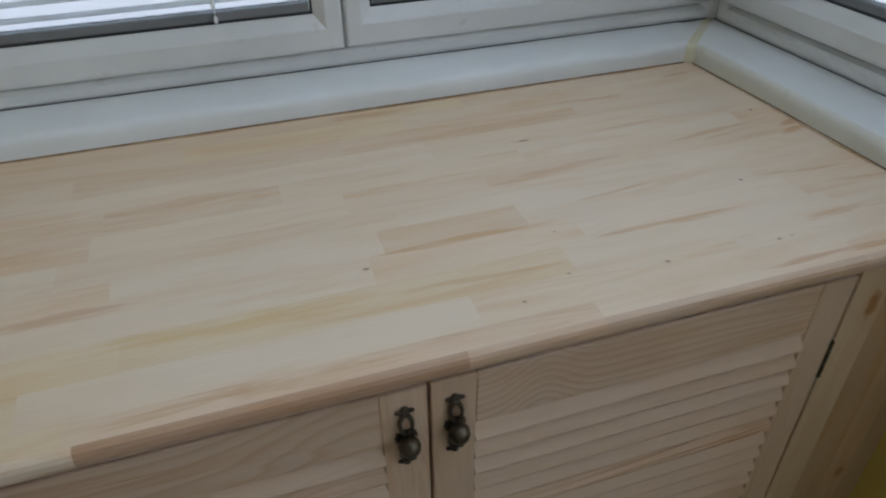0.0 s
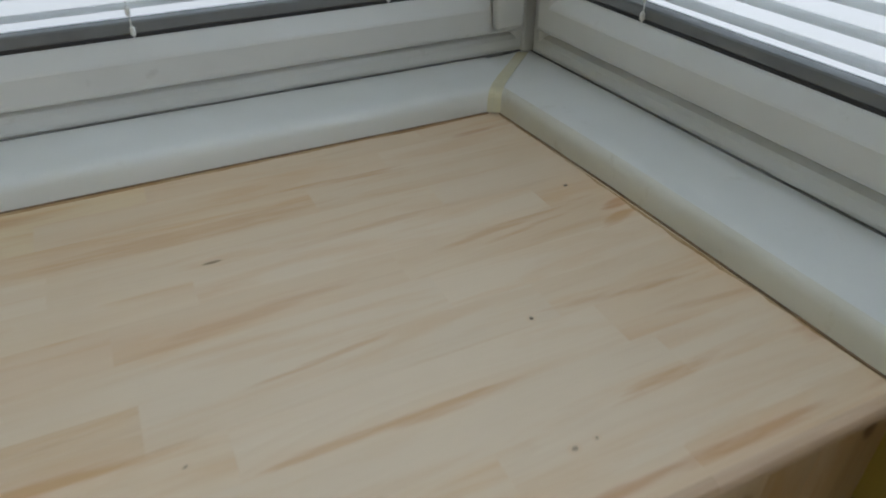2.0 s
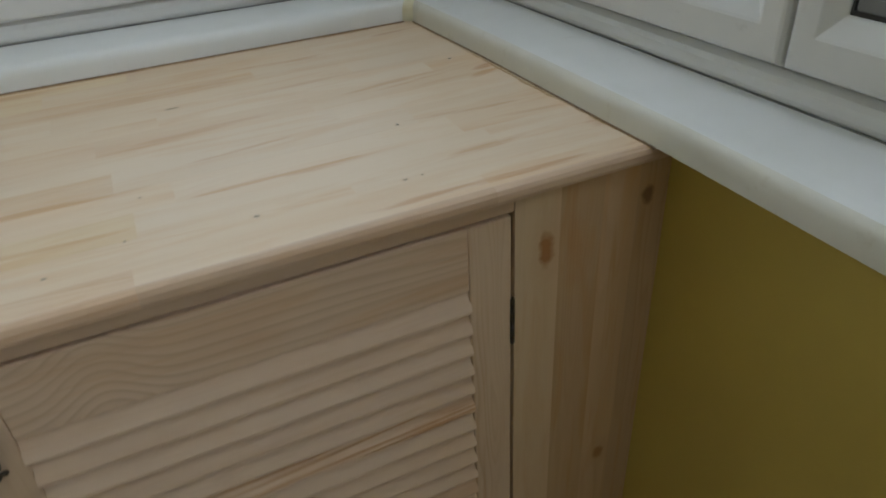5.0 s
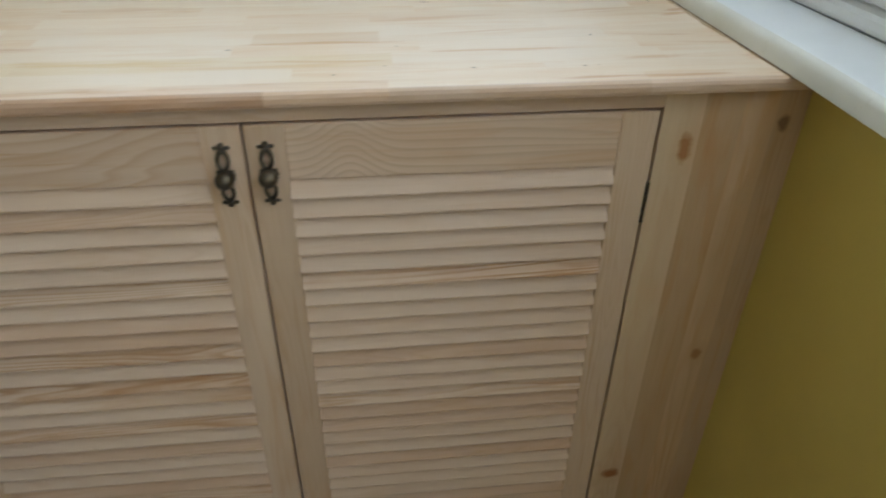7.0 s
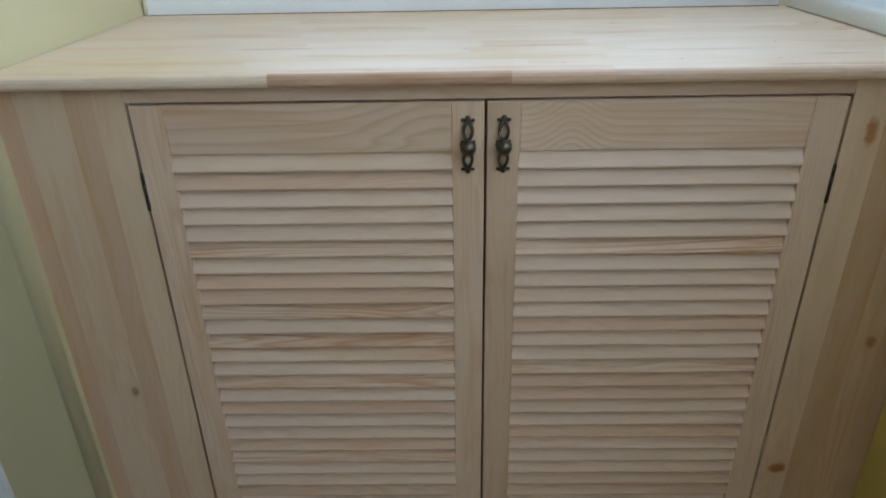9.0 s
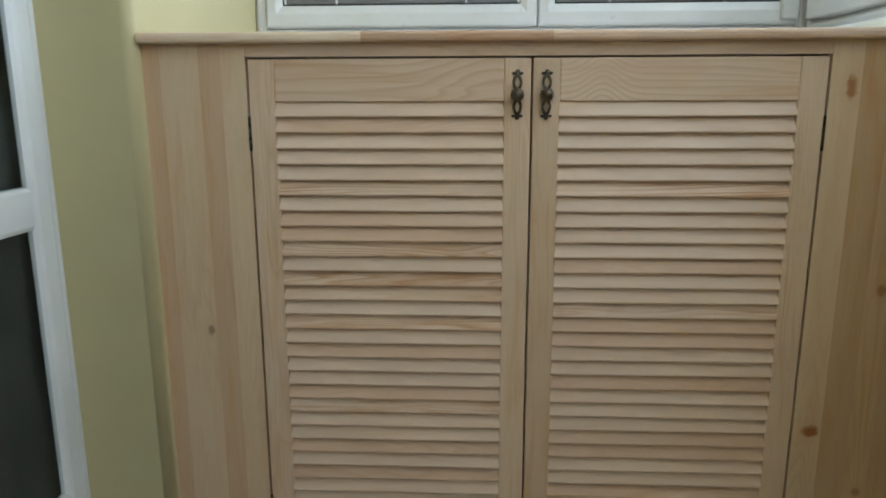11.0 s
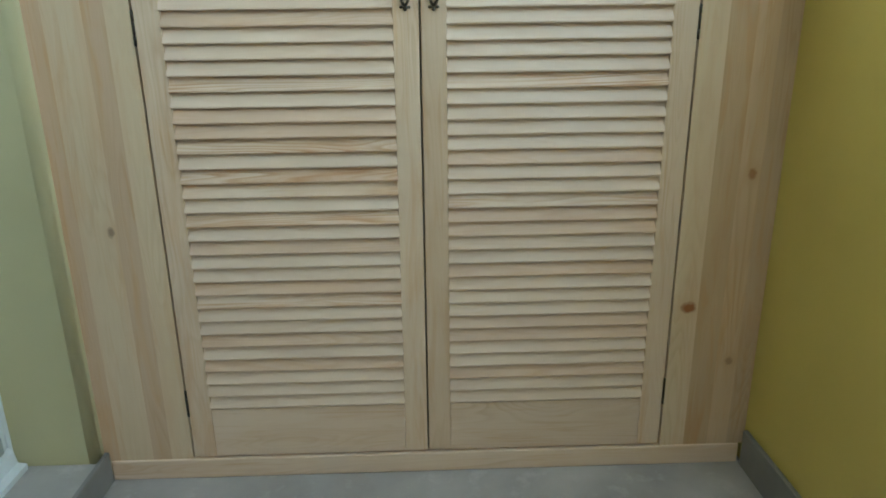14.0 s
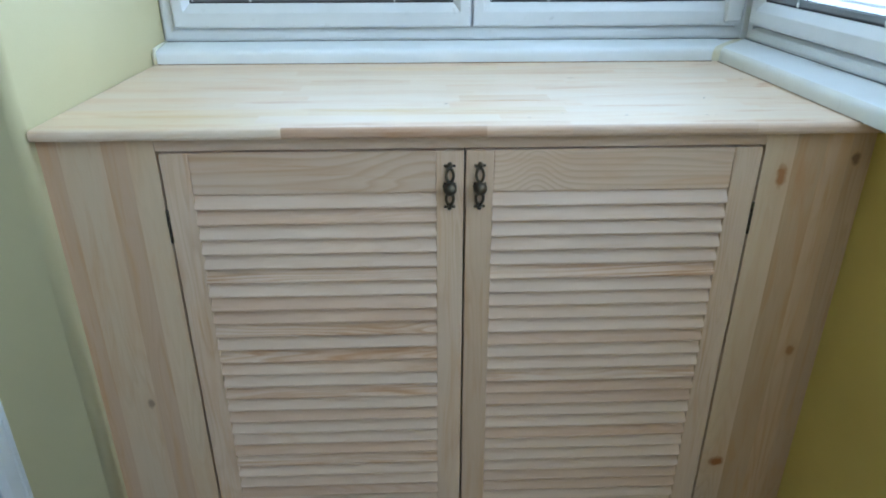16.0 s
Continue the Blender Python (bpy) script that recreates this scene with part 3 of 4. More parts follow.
end_sill = solid("window_sill_1", prism([(END_FRONT + p, H + 0.001 + q) for p, q in NOSE], "x", -0.662, 0.640), sill_pvc,
      "white plastic window board with a deep nose above the worktop", "window sill", kind="structure")
bm = bmesh.new()
rows = []
for y, x in LONG_FRONT:
    stretch = long_depth(y)
    rows.append([bm.verts.new((x + (p if p < 0.025 else p * stretch), y, H + 0.0012 + q)) for p, q in NOSE])
for r0, r1 in zip(rows, rows[1:]):
    for i in range(len(NOSE)):
        bm.faces.new((r0[i], r0[(i + 1) % len(NOSE)], r1[(i + 1) % len(NOSE)], r1[i]))
bm.faces.new(rows[0])
bm.faces.new(rows[-1][::-1])
sill = solid("window_sill_2", bm, sill_pvc, "white plastic window board along the long parapet, its nose yellowed and darkened as shade", "window sill", kind="structure")
sill.data.materials.append(sill_yellowed_shaded)
for board in (end_sill, sill):
    board.data.polygons.foreach_set("use_smooth", [True] * len(board.data.polygons))
    board.data.set_sharp_from_angle(angle=radians(35))
# room-facing faces get the copy that is darkened and warmed as shade
for p in sill.data.polygons:
    if p.normal.x < -0.40:
        p.material_index = 1
# dark strips in the joint between boards and frames; the long one paints soft shade
solid("frame_joint_trim", box(-0.652, LONG_X - 0.001, BACK + 0.0030, BACK + 0.014, 1.1240, 1.1270), seam, "dark joint under the end window frame", "sealant", kind="structure")
bm = bmesh.new()
rows = [[bm.verts.new((long_put(LONG_X)(y, 0, d)[0], y, z)) for d, z in ((0.0030, 1.1240), (0.0030, 1.1272), (0.014, 1.1272), (0.014, 1.1240))] for y in (BACK - 0.0014, -2.71)]
for k in range(4):
    bm.faces.new((rows[0][k], rows[0][(k + 1) % 4], rows[1][(k + 1) % 4], rows[1][k]))
bm.faces.new(rows[0])
bm.faces.new(rows[1][::-1])
solid("frame_joint_trim_long", bm, seam, "dark strip painted as the soft shade under the long window frame", "sealant", kind="structure")
# sealant in the corner and along the joints
bm = bmesh.new()


def board_top(x, y):
    """Height of the two window boards' upper side, whichever is higher."""
    best = 0.0
    for p in (y - END_FRONT, x - long_front(y)):
        for (p0, q0), (p1, q1) in zip(NOSE[:-2], NOSE[1:-1]):
            if p0 <= p <= p1:
                best = max(best, q0 + (q1 - q0) * (p - p0) / (p1 - p0))
    return H + 0.0012 + best


# a flat band of sealant: upright across the inner corner, then along the mitre to the back
LEFT_EDGE = (0.5975, END_FRONT - 0.0008), (0.686, BACK - 0.001)
RIGHT_EDGE = (long_front(0.499) - 0.0008, 0.499), (LONG_X - 0.002, BACK - 0.007)
rows = []
for k in range(25):
    t = (k / 24) ** 2
    (xa, ya), (xb, yb) = [(p[0] + (q[0] - p[0]) * t, p[1] + (q[1] - p[1]) * t) for p, q in (LEFT_EDGE, RIGHT_EDGE)]
    za, zb = board_top(xa, ya) + 0.0008, board_top(xb, yb) + 0.0008
    rows.append([bm.verts.new(v) for v in ((xa, ya, za), ((xa + xb) / 2 - 0.0006, (ya + yb) / 2 - 0.0006, max(za, zb)), (xb, yb, zb), (xb + 0.005, yb + 0.007, max(zb - 0.008, H + 0.0006)), (xa + 0.007, ya + 0.005, max(za - 0.008, H + 0.0006)))])
for r0, r1 in zip(rows, rows[1:]):
    for k in range(5):
        bm.faces.new((r0[k], r0[(k + 1) % 5], r1[(k + 1) % 5], r1[k]))
bm.faces.new(rows[0])
bm.faces.new(rows[-1][::-1])
solid("corner_sealant_trim", bm, sealant, "yellowed sealant in the corner of the window boards", "sealant", kind="structure")
bm = prism([(END_FRONT - 0.0015, H - 0.0005), (END_FRONT - 0.0015, H + 0.0014), (END_FRONT + 0.001, H + 0.0018), (END_FRONT + 0.001, H - 0.0005)], "x", -0.66, 0.600)
solid("joint_trim", bm, caulk, "dark brown gap line behind the worktop", "sealant", kind="structure")
bm = bmesh.new()
rows = [[bm.verts.new((long_front(y) + dx, y, H + dz)) for dx, dz in ((-0.0016, -0.0005), (-0.0014, 0.0013), (0.0012, 0.0020), (0.0012, -0.0005))]
        for y in (0.500, 0.30, 0.12, -0.024)]
for r0, r1 in zip(rows, rows[1:]):
    for i in range(4):
        bm.faces.new((r0[i], r0[(i + 1) % 4], r1[(i + 1) % 4], r1[i]))
solid("joint_trim_side", bm, caulk, "dark brown gap line beside the worktop", "sealant", kind="structure")

bm = tube([(-0.6575, 0.5065, H + 0.001), (-0.6575, 0.5065, H + 0.026), (-0.6572, 0.511, H + 0.0320), (-0.6565, 0.545, H + 0.0350), (-0.6555, 0.589, H + 0.0370)], [0.0050, 0.0046, 0.0040, 0.0034, 0.0032], 10)
solid("corner_sealant_trim_house", bm, sealant, "yellowed sealant where the window board meets the house wall", "sealant", kind="structure", smooth=True)


def stain_strip(name, a, b, side, seed, label):
    """An uneven amber film of old sealant on the worktop along a joint."""
    rnd = random.Random(seed)
    a, b, side = Vector(a), Vector(b), Vector(side)
    n, width = 90, 0.002
    bm = bmesh.new()
    rows = []
    for k in range(n + 1):
        width = min(max(width + rnd.uniform(-0.0011, 0.0011), 0.0004), 0.0048)
        p = a + (b - a) * (k / n)
        q = p + side * width
        rows.append([bm.verts.new(v) for v in (p, q, q - Vector((0, 0, 0.0006)), p - Vector((0, 0, 0.0006)))])
    for r0, r1 in zip(rows, rows[1:]):
        for k in range(4):
            bm.faces.new((r0[k], r0[(k + 1) % 4], r1[(k + 1) % 4], r1[k]))
    bm.faces.new(rows[0])
    bm.faces.new(rows[-1][::-1])
    solid(name, bm, amber, label, "sealant", kind="structure")


stain_strip("stain_trim_end", (-0.652, END_FRONT - 0.0014, H + 0.0003), (0.596, END_FRONT - 0.0014, H + 0.0003), (0, -1, 0), 3, "uneven amber sealant smear behind the worktop")
stain_strip("stain_trim_long", (0.6108, 0.495, H + 0.0003), (0.6352, -0.022, H + 0.0003), (-1, 0, 0), 8, "uneven amber sealant smear beside the worktop")


# ---------------------------------------------------------------- blinds
def blind(u0, u1, put, top=2.33, bottom=1.2150, turn=-3):
    """A venetian blind hung in a sash: headrail, tilted slats, bottom bar, ladder cords with clips."""
    mid = Vector(put((u0 + u1) / 2, bottom, 0.0))
    th = thing("window_blind", mid, "white horizontal slatted blind with a grey bottom bar, slats open", "blind", "blinds in the windows")

    def bar(name, w0, w1, d0, d1, mat, label=""):
        bm = bmesh.new()
        vs = [bm.verts.new(Vector(put(u, w, d)) - mid) for u in (u0, u1) for d in (d0, d1) for w in (w0, w1)]
        for f in ((0, 1, 3, 2), (4, 6, 7, 5), (0, 4, 5, 1), (2, 3, 7, 6), (0, 2, 6, 4), (1, 5, 7, 3)):
            bm.faces.new([vs[i] for i in f])
        bmesh.ops.bevel(bm, geom=bm.edges[:], offset=0.0015, segments=1, affect="EDGES")
        part(name, bm, mat, th, label, at=mid)

    bar("bottom_bar", bottom, bottom + 0.0125, -0.001, 0.019, blind_bar, "grey metal bottom bar")
    bar("headrail", top, top + 0.025, -0.004, 0.021, blind_metal)
    bm = bmesh.new()
    prof = []
    for k in range(5):
        s = (k / 4 - 0.5) * 0.024
        prof.append((s, 0.0016 * (1 - (2 * k / 4 - 1) ** 2)))
    tilt = radians(turn)
    rows = []
    for u in (u0 + 0.002, u1 - 0.002):
        rows.append([bm.verts.new(Vector(put(u, s * math.sin(tilt) * -1 + h, 0.009 + s * math.cos(tilt))) - Vector(put(0, 0, 0.0)) - Vector(put((u0 + u1) / 2, 0, 0)) + Vector(put(0, 0, 0)))
                     for s, h in prof])
    for i in range(4):
        bm.faces.new((rows[0][i], rows[0][i + 1], rows[1][i + 1], rows[1][i]))
    bmesh.ops.solidify(bm, geom=bm.faces[:], thickness=0.0004)
    me = mesh_of("slat", bm, blind_metal)
    w = bottom + 0.026
    while w < top - 0.012:
        part("slat", me, blind_metal, th, at=Vector(put((u0 + u1) / 2, w, 0.0)))
        w += 0.0205
    for u in (u0 + 0.13, u1 - 0.13):
        cord = part("cord", tube([Vector(put(u, bottom - 0.004, -0.0045)) - mid, Vector(put(u, top, -0.0045)) - mid], 0.0006, 5), cord_white, th, at=mid)
        bm = bmesh.new()
        w = bottom + 0.004
        while w < top - 0.012:
            q = Vector(put(u, w, -0.005)) - mid
            bmesh.ops.create_icosphere(bm, subdivisions=1, radius=0.0033, matrix=Matrix.Translation(q) @ Matrix.Diagonal((1, 1, 2.0, 1)))
            w += 0.0205
        part("ladder_clips", bm, cord_white, th, "white plastic cord clips", at=mid)
    return th


blind(-0.5795, 0.0055, end_put(BACK - 0.001))
blind(0.1000, 0.6375, end_put(BACK + 0.002))
for a, b_ in BAYS[:2]:
    blind(a + 0.046, b_ - 0.046, long_put(LONG_X + 0.001), bottom=1.2205, turn=-4)


# ---------------------------------------------------------------- balcony door
door = thing("door_1", (DOOR_X, -0.45, 0.062), "white PVC balcony door with dark glass and a middle rail, closed", "door", kind="structure")
house_put = lambda u, w, d: (DOOR_X - d, u, w)
D0, D1, Z0, Z1 = -0.88, REVEAL - 0.018, 0.062, 2.20
part("door_frame", ring(D0, D1, Z0, Z1, [(0.0, 0.0), (0.012, 0.0), (0.014, 0.003), (0.027, 0.003), (0.030, 0.010), (0.050, 0.010), (0.050, 0.016), (0.0, 0.016)], house_put), pvc, door)
LEAF_SEC = [(0.0, -0.004), (0.003, -0.009), (0.036, -0.009), (0.0440, -0.006), (0.0500, -0.001), (0.0500, 0.009), (0.0, 0.009)]
LEAF0, LEAF1 = D0 + 0.026, D1 - 0.026
leaf = part("door_leaf", ring(LEAF0, LEAF1, 0.213, Z1 - 0.026, LEAF_SEC, house_put), pvc, door)
bm = prism([(0.150, 0.009), (0.150, -0.004), (0.154, -0.009), (0.190, -0.009), (0.194, -0.006), (0.198, -0.009), (0.2128, -0.009), (0.2128, 0.009)], "y", LEAF0, LEAF1)
for v in bm.verts:
    v.co = Vector((DOOR_X - v.co.z, v.co.y, v.co.x))
part("kick_rail", bm, pvc, leaf)
bm = prism([(0.062, 0.05), (0.062, -0.030), (0.074, -0.030), (0.078, -0.012), (0.104, -0.008), (0.112, 0.0), (0.112, 0.05)], "y", D0 + 0.02, D1 - 0.012)
for v in bm.verts:
    v.co = Vector((DOOR_X - v.co.z, v.co.y, v.co.x))
part("sill_profile", bm, pvc, door)
y0, y1 = LEAF0 + 0.049, LEAF1 - 0.049
bm = prism([(0.759, -0.002), (0.766, -0.006), (0.825, -0.006), (0.831, -0.002), (0.833, 0.010), (0.757, 0.010)], "y", y0, y1)
for v in bm.verts:
    v.co = Vector((DOOR_X - v.co.z, v.co.y, v.co.x))
part("middle_rail", bm, pvc, leaf)
bm = box(DOOR_X - 0.02, DOOR_X + 0.002, D0 + 0.03, D1 - 0.03, 0.1122, 0.149)
part("sill_strip", bm, seam_pale, door, "dark worn gap under the door leaf")
for a, b_ in ((0.2620, 0.7585), (0.8325, Z1 - 0.026 - 0.049)):
    p = part("pane", box(DOOR_X - 0.007, DOOR_X - 0.001, y0, y1, a, b_), door_glass, leaf, "dark reflecting glass pane")
    p.visible_shadow = False
# the room behind the door: its lack of light is painted as near-black walls
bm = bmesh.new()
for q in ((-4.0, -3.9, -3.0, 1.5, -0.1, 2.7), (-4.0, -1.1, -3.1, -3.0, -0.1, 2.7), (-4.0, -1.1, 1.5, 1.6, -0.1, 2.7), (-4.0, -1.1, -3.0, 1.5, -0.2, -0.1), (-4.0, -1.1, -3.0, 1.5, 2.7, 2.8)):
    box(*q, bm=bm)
solid("wall_room_inside", bm, room_dark, "walls of the room indoors, its unlit gloom put into their dark colour", "wall", kind="structure")
# drape added against the glass: covers the bright reveal, so the panes look dark
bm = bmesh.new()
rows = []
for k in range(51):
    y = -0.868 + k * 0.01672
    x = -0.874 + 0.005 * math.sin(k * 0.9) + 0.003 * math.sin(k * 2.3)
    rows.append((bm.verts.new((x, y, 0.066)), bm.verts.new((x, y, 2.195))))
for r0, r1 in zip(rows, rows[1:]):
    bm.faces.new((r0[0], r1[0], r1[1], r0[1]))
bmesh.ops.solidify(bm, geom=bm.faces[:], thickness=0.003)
solid("curtain", bm, drape, "dark grey drape added close behind the balcony door to keep its panes dark", "curtain", smooth=True)


# ---------------------------------------------------------------- cabinet
DOOR_W, GAP = 0.4942, 0.0032
ZB, ZT = 0.050, 1.0447
cab = thing("cabinet", (0, 0.25, 0), "built-in pale pine cabinet with two louvred doors, closed", "cabinet")
for name, x0, x1, mat in (
        ("board", -0.684, -0.652, panel_rosy), ("board", -0.652, -0.583, panel_pale),
        ("board", -0.583, -0.544, panel_rosy), ("board", -0.544, -0.4995, panel_pale),
        ("board", 0.4995, 0.551, panel_pale), ("board", 0.551, 0.602, panel_brown), ("board", 0.602, 0.645, panel_tan), ("board", 0.645, 0.683, panel_mid)):
    b, c = centred(x0 + 0.00002, x1 - 0.00002, 0.0, 0.018, 0.046, 1.071)
    part(name, b, mat, cab, at=c)
b, c = centred(-0.4993, 0.4993, 0.001, 0.019, 1.0483, 1.071, 0.0006)
part("top_rail", b, rail_wood, cab, at=c)
b, c = centred(-0.672, 0.672, -0.004, 0.016, 0.0, 0.046, 0.003, 2)
part("plinth", b, rail_wood, cab, at=c)
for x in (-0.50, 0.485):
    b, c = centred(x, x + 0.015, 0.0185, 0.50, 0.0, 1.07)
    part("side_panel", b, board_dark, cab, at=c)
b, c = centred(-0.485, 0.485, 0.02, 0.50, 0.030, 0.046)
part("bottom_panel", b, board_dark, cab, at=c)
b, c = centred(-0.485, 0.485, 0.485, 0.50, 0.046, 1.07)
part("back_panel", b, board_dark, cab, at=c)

STILE, TOP_RAIL, BOTTOM_RAIL = 0.0465, 0.0725, 0.112
PITCH_N = 29


def handle_mesh():
    """Cast pull: a ball on a pierced backplate with leaf-shaped ends."""
    bm = bmesh.new()
    for s, reach in ((1, 0.034), (-1, 0.034)):
        for side in (-1, 1):
            pts = []
            for k in range(9):
                t = k / 8
                pts.append((side * 0.0062 * math.sin(math.pi * t) ** 0.8, -0.003 - 0.004 * (1 - t), s * (0.007 + (reach - 0.007) * t)))
            tube(pts, [0.0030 - 0.0007 * math.sin(math.pi * k / 8) for k in range(9)], 6, bm)
        z = s * (reach + 0.002)
        for dx, dz, r in ((-0.0068, 0.0, 0.0032), (0.0068, 0.0, 0.0032), (0, 0.0035 * s, 0.0038), (0, -0.001 * s, 0.0040)):
            bmesh.ops.create_icosphere(bm, subdivisions=2, radius=r, matrix=Matrix.Translation((dx, -0.002, z + dz)) @ Matrix.Diagonal((1, 0.55, 0.85, 1)))
        tube([(-0.0065, -0.002, z), (0.0065, -0.002, z)], 0.0022, 6, bm)
    for side in (-1, 1):
        for dz, r in ((0.0, 0.0036), (0.0050, 0.0024), (-0.0050, 0.0024)):
            bmesh.ops.create_icosphere(bm, subdivisions=2, radius=r, matrix=Matrix.Translation((side * 0.0082, -0.002, dz)) @ Matrix.Diagonal((1, 0.5, 1, 1)))
    bmesh.ops.create_uvsphere(bm, u_segments=18, v_segments=12, radius=0.0112, matrix=Matrix.Translation((0, -0.015, 0)))
    tube([(0, 0.0, 0), (0, -0.008, 0)], [0.0085, 0.0055], 12, bm)
    return mesh_of("handle", bm, bronze, True)


HANDLE = handle_mesh()


def slat_mesh(width):
    """A louvre: rounded board, its lower edge out and its upper edge tucked in."""
    n, t = 4, 0.0060
    low, high = Vector((0.0012, 0.0)), Vector((0.0158, 0.0333))
    d = (high - low).normalized()
    nrm = Vector((-d.y, d.x))
    pts = []
    for k in range(n + 1):
        a = math.pi * k / n
        pts.append(low + 0.5 * t * nrm - d * 0.5 * t * math.sin(a) + nrm * 0.5 * t * -math.cos(a) * -1 + d * 0.5 * t)
    for k in range(n + 1):
        a = math.pi * k / n
        pts.append(high + 0.5 * t * nrm + d * 0.5 * t * math.sin(a) + nrm * 0.5 * t * math.cos(a) * -1 - d * 0.5 * t)
    return prism([(p.x, p.y) for p in pts], "x", -width / 2, width / 2)


SLATS = {m: mesh_of("slat", slat_mesh(DOOR_W - 2 * STILE + 0.002), m) for m in (slat_wood, slat_fig, slat_pink)}
FIGURED = {1: {27: slat_pink, 23: slat_fig, 21: slat_pink, 20: slat_pink, 19: slat_fig, 17: slat_fig, 16: slat_fig, 14: slat_fig, 12: slat_pink, 9: slat_pink, 8: slat_fig, 5: slat_pink, 3: slat_pink},
           -1: {23: slat_fig, 18: slat_pink, 15: slat_fig, 14: slat_pink, 13: slat_pink, 10: slat_pink, 6: slat_pink, 5: slat_pink, 2: slat_pink}}


def cabinet_door(x0, side, label):
    """side: +1 when the handle is at the right edge."""
    x1 = x0 + DOOR_W
    # backing sheet added behind the slats, dark so that their gaps look shaded
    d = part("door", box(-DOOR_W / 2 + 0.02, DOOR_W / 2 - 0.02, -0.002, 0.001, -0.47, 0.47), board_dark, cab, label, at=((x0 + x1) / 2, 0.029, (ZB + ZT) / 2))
    for a, b_ in ((x0, x0 + STILE), (x1 - STILE, x1)):
        b, c = centred(a, b_, 0.0, 0.026, ZB, ZT, 0.0018, 2)
        part("stile", b, stile_wood, d, at=c)
    b, c = centred(x0 + STILE, x1 - STILE, 0.0004, 0.0256, ZT - TOP_RAIL, ZT, 0.0012)
    part("upper_rail", b, rail_flame if side > 0 else rail_arch, d, at=c)
    b, c = centred(x0 + STILE, x1 - STILE, 0.0004, 0.0256, ZB, ZB + BOTTOM_RAIL, 0.0012)
    part("lower_rail", b, rail_wood, d, at=c)
    lo, hi = ZB + BOTTOM_RAIL + 0.0015, ZT - TOP_RAIL
    pitch = (hi - lo) / PITCH_N
    for k in range(PITCH_N):
        m = FIGURED[side].get(k, slat_wood)
        part("slat", SLATS[m], m, d, at=((x0 + x1) / 2, 0.0, lo + pitch * k))
    part("handle", HANDLE, bronze, d, "antique bronze ball pull on a pierced plate", at=((x1 - 0.0235) if side > 0 else (x0 + 0.0235), 0.0, 0.983))
    xh = x0 - 0.0012 if side > 0 else x1 + 0.0012
    for z in (0.917, 0.178):
        bm = tube([(0, 0, -0.029), (0, 0, -0.012)], 0.0026, 8)
        tube([(0, 0, -0.011), (0, 0, 0.011)], 0.0026, 8, bm)
        tube([(0, 0, 0.012), (0, 0, 0.029)], 0.0026, 8, bm)
        tube([(0, 0, -0.031), (0, 0, 0.031)], 0.0015, 8, bm)
        part("hinge", bm, hinge_metal, d, "dark steel hinge barrel", at=(xh, -0.0005, z), smooth=True)
    return d


cabinet_door(-DOOR_W - GAP / 2, 1, "louvred pine door hinged beside the house wall")
cabinet_door(GAP / 2, -1, "louvred pine door hinged beside the parapet")

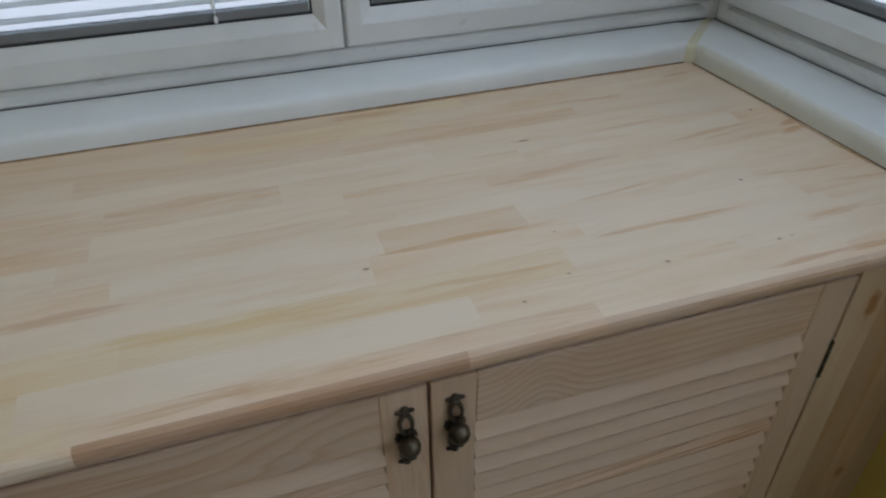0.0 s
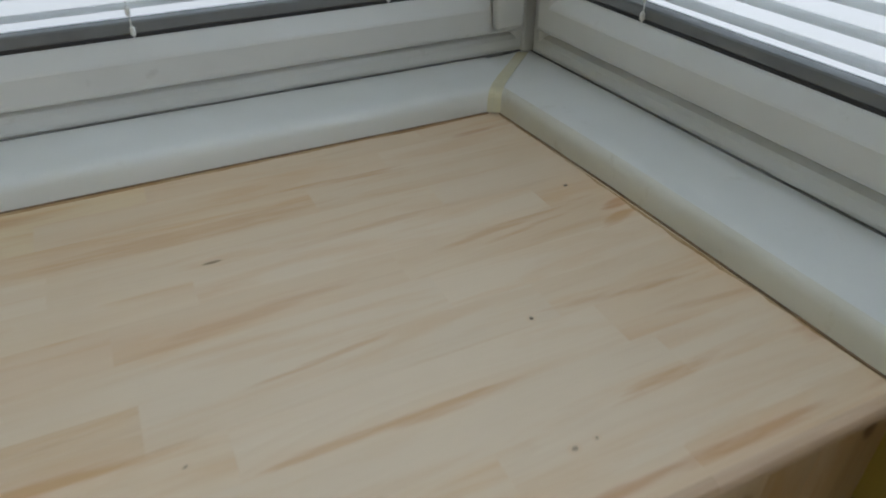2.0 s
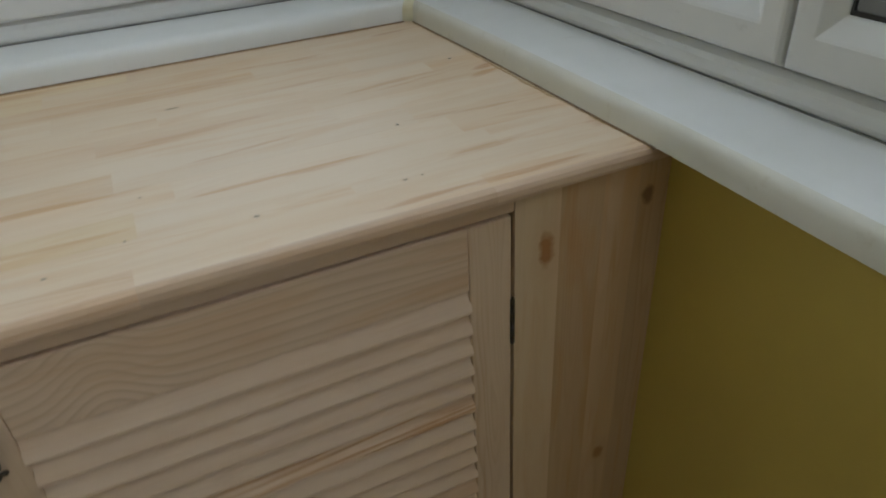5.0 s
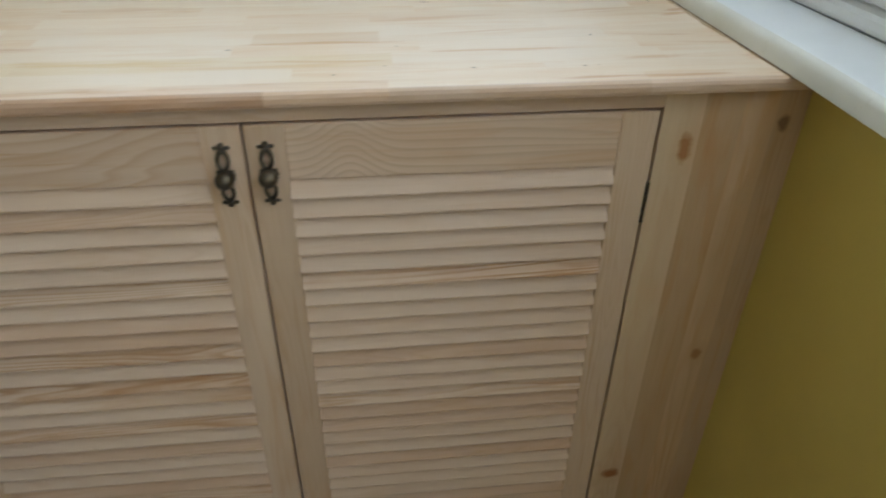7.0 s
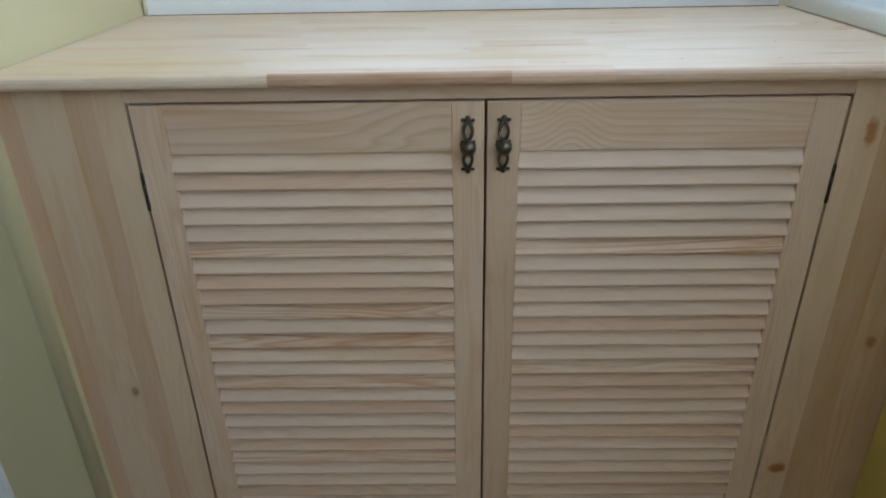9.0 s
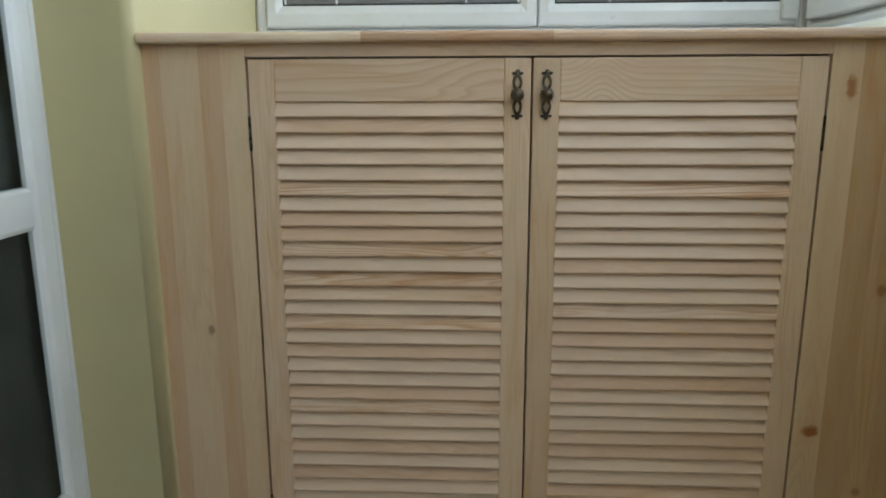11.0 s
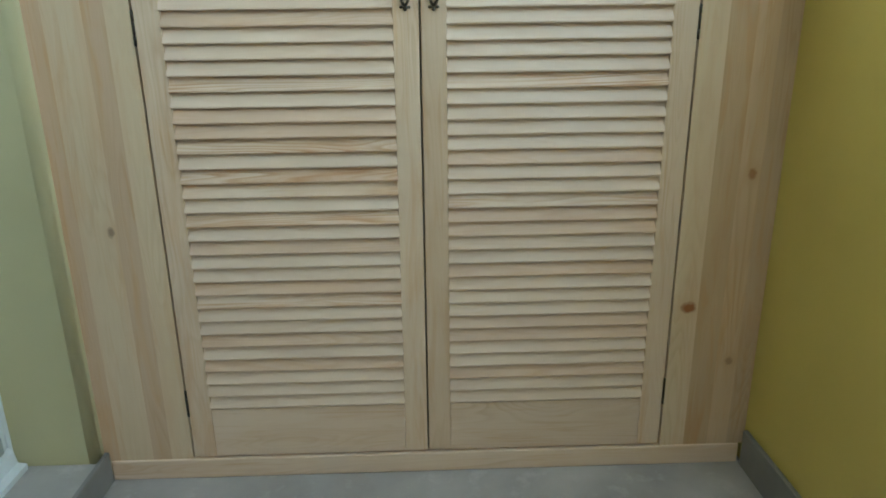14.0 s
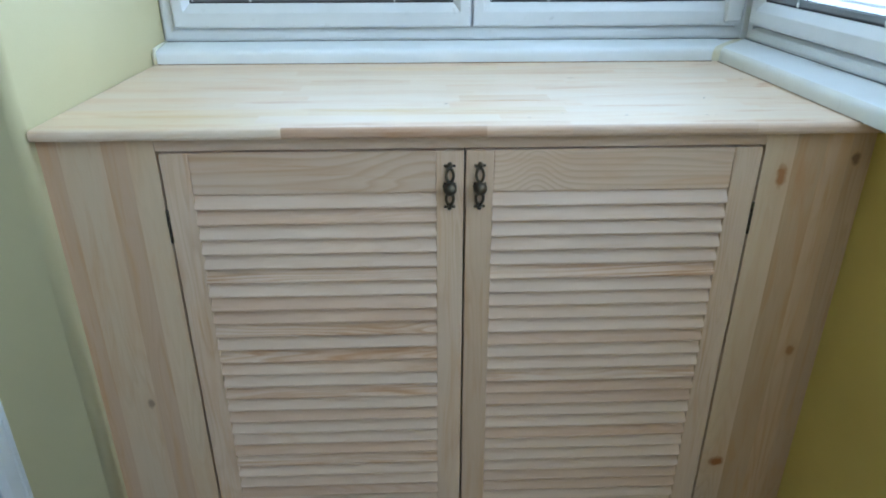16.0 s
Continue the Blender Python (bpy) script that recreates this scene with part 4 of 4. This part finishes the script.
# ---------------------------------------------------------------- worktop of finger-jointed staves
top = thing("worktop", (0, 0.25, H), "glued pale pine board worktop with rounded front edge", "worktop")
random.seed(11)
FRONT, THICK = -0.021, 0.0178
ROWS = 13
LIP, NOSE_STAVE, step = 0.009, 0.034, 0.0457
KINDS = {"p": wood_pale, "c": wood_cream, "h": wood_honey, "b": wood_blush, "k": wood_pink, "t": wood_tan, "a": wood_amber, "r": wood_rose, "n": wood_nose}
LAYOUT = {
    -1: [(-0.292, "p"), (0.033, "r"), (0.17, "n"), (0.47, "n"), (0.70, "n")],
    0: [(-0.30, "h"), (0.17, "a"), (0.47, "p"), (0.70, "p")],
    1: [(-0.34, "h"), (0.06, "c"), (0.36, "p"), (0.70, "c")],
    2: [(-0.262, "h"), (0.178, "h"), (0.52, "c"), (0.70, "c")],
    3: [(-0.40, "p"), (-0.02, "c"), (0.215, "p"), (0.50, "c"), (0.70, "b")],
    4: [(-0.275, "b"), (0.0, "c"), (0.165, "t"), (0.47, "c"), (0.70, "p")],
    5: [(-0.33, "c"), (0.03, "p"), (0.40, "c"), (0.70, "c")],
    6: [(-0.30, "b"), (-0.02, "p"), (0.153, "k"), (0.383, "b"), (0.70, "p")],
    7: [(-0.29, "p"), (-0.09, "t"), (0.22, "p"), (0.55, "c"), (0.70, "b")],
    8: [(-0.42, "c"), (0.11, "c"), (0.46, "p"), (0.70, "c")],
    9: [(-0.33, "p"), (0.003, "b"), (0.347, "t"), (0.70, "p")],
    10: [(-0.20, "b"), (0.10, "h"), (0.44, "p"), (0.70, "c")],
    11: [(-0.36, "p"), (0.02, "b"), (0.20, "h"), (0.50, "p"), (0.70, "b")],
}


def edge_left(y):
    return -0.6605 + (LEFT + 0.6605) * (BACK - y) / (BACK - REVEAL) + 0.003


for r in range(-1, ROWS):
    y0, y1 = FRONT + NOSE_STAVE + (r - 1) * step, FRONT + NOSE_STAVE + r * step
    if r <= 0:
        y0, y1 = (FRONT, FRONT + LIP) if r else (FRONT + LIP, y1)
    if r in LAYOUT:
        cuts = LAYOUT[r]
    else:
        cuts, x = [], -0.66 + random.uniform(0.08, 0.36)
        while x < 0.56:
            cuts.append((x, random.choice("ppppcc")))
            x += random.uniform(0.22, 0.52)
        cuts.append((0.683, random.choice("ppcc")))
    x = None
    for cut, kind in cuts:
        cut = min(cut, 0.683)
        a0, a1 = (edge_left(y0), edge_left(y1)) if x is None else (x, x)
        cx, cy = (a0 + cut) / 2, (y0 + y1) / 2
        bm = bmesh.new()
        g = 0.00001
        if r < 0:
            prof = [(y0 + 0.006, H - THICK), (y0 + 0.0015, H - THICK + 0.002), (y0, H - THICK + 0.006), (y0, H - 0.006), (y0 + 0.0018, H - 0.0018), (y0 + 0.006, H), (y1 - g, H), (y1 - g, H - THICK)]
        else:
            prof = [(y0 + g, H - THICK), (y0 + g, H), (y1 - g, H), (y1 - g, H - THICK)]
        ends = []
        for e in (0, 1):
            row = []
            for py, pz in prof:
                px = (a0 + (a1 - a0) * (py - y0) / (y1 - y0) + g) if e == 0 else cut - g
                row.append(bm.verts.new((px - cx, py - cy, pz - H)))
            ends.append(row)
        n = len(prof)
        for i in range(n):
            bm.faces.new((ends[0][i], ends[0][(i + 1) % n], ends[1][(i + 1) % n], ends[1][i]))
        bm.faces.new(ends[0][::-1])
        bm.faces.new(ends[1])
        part("stave", bm, KINDS[kind], top, at=(cx, cy, H))
        x = cut
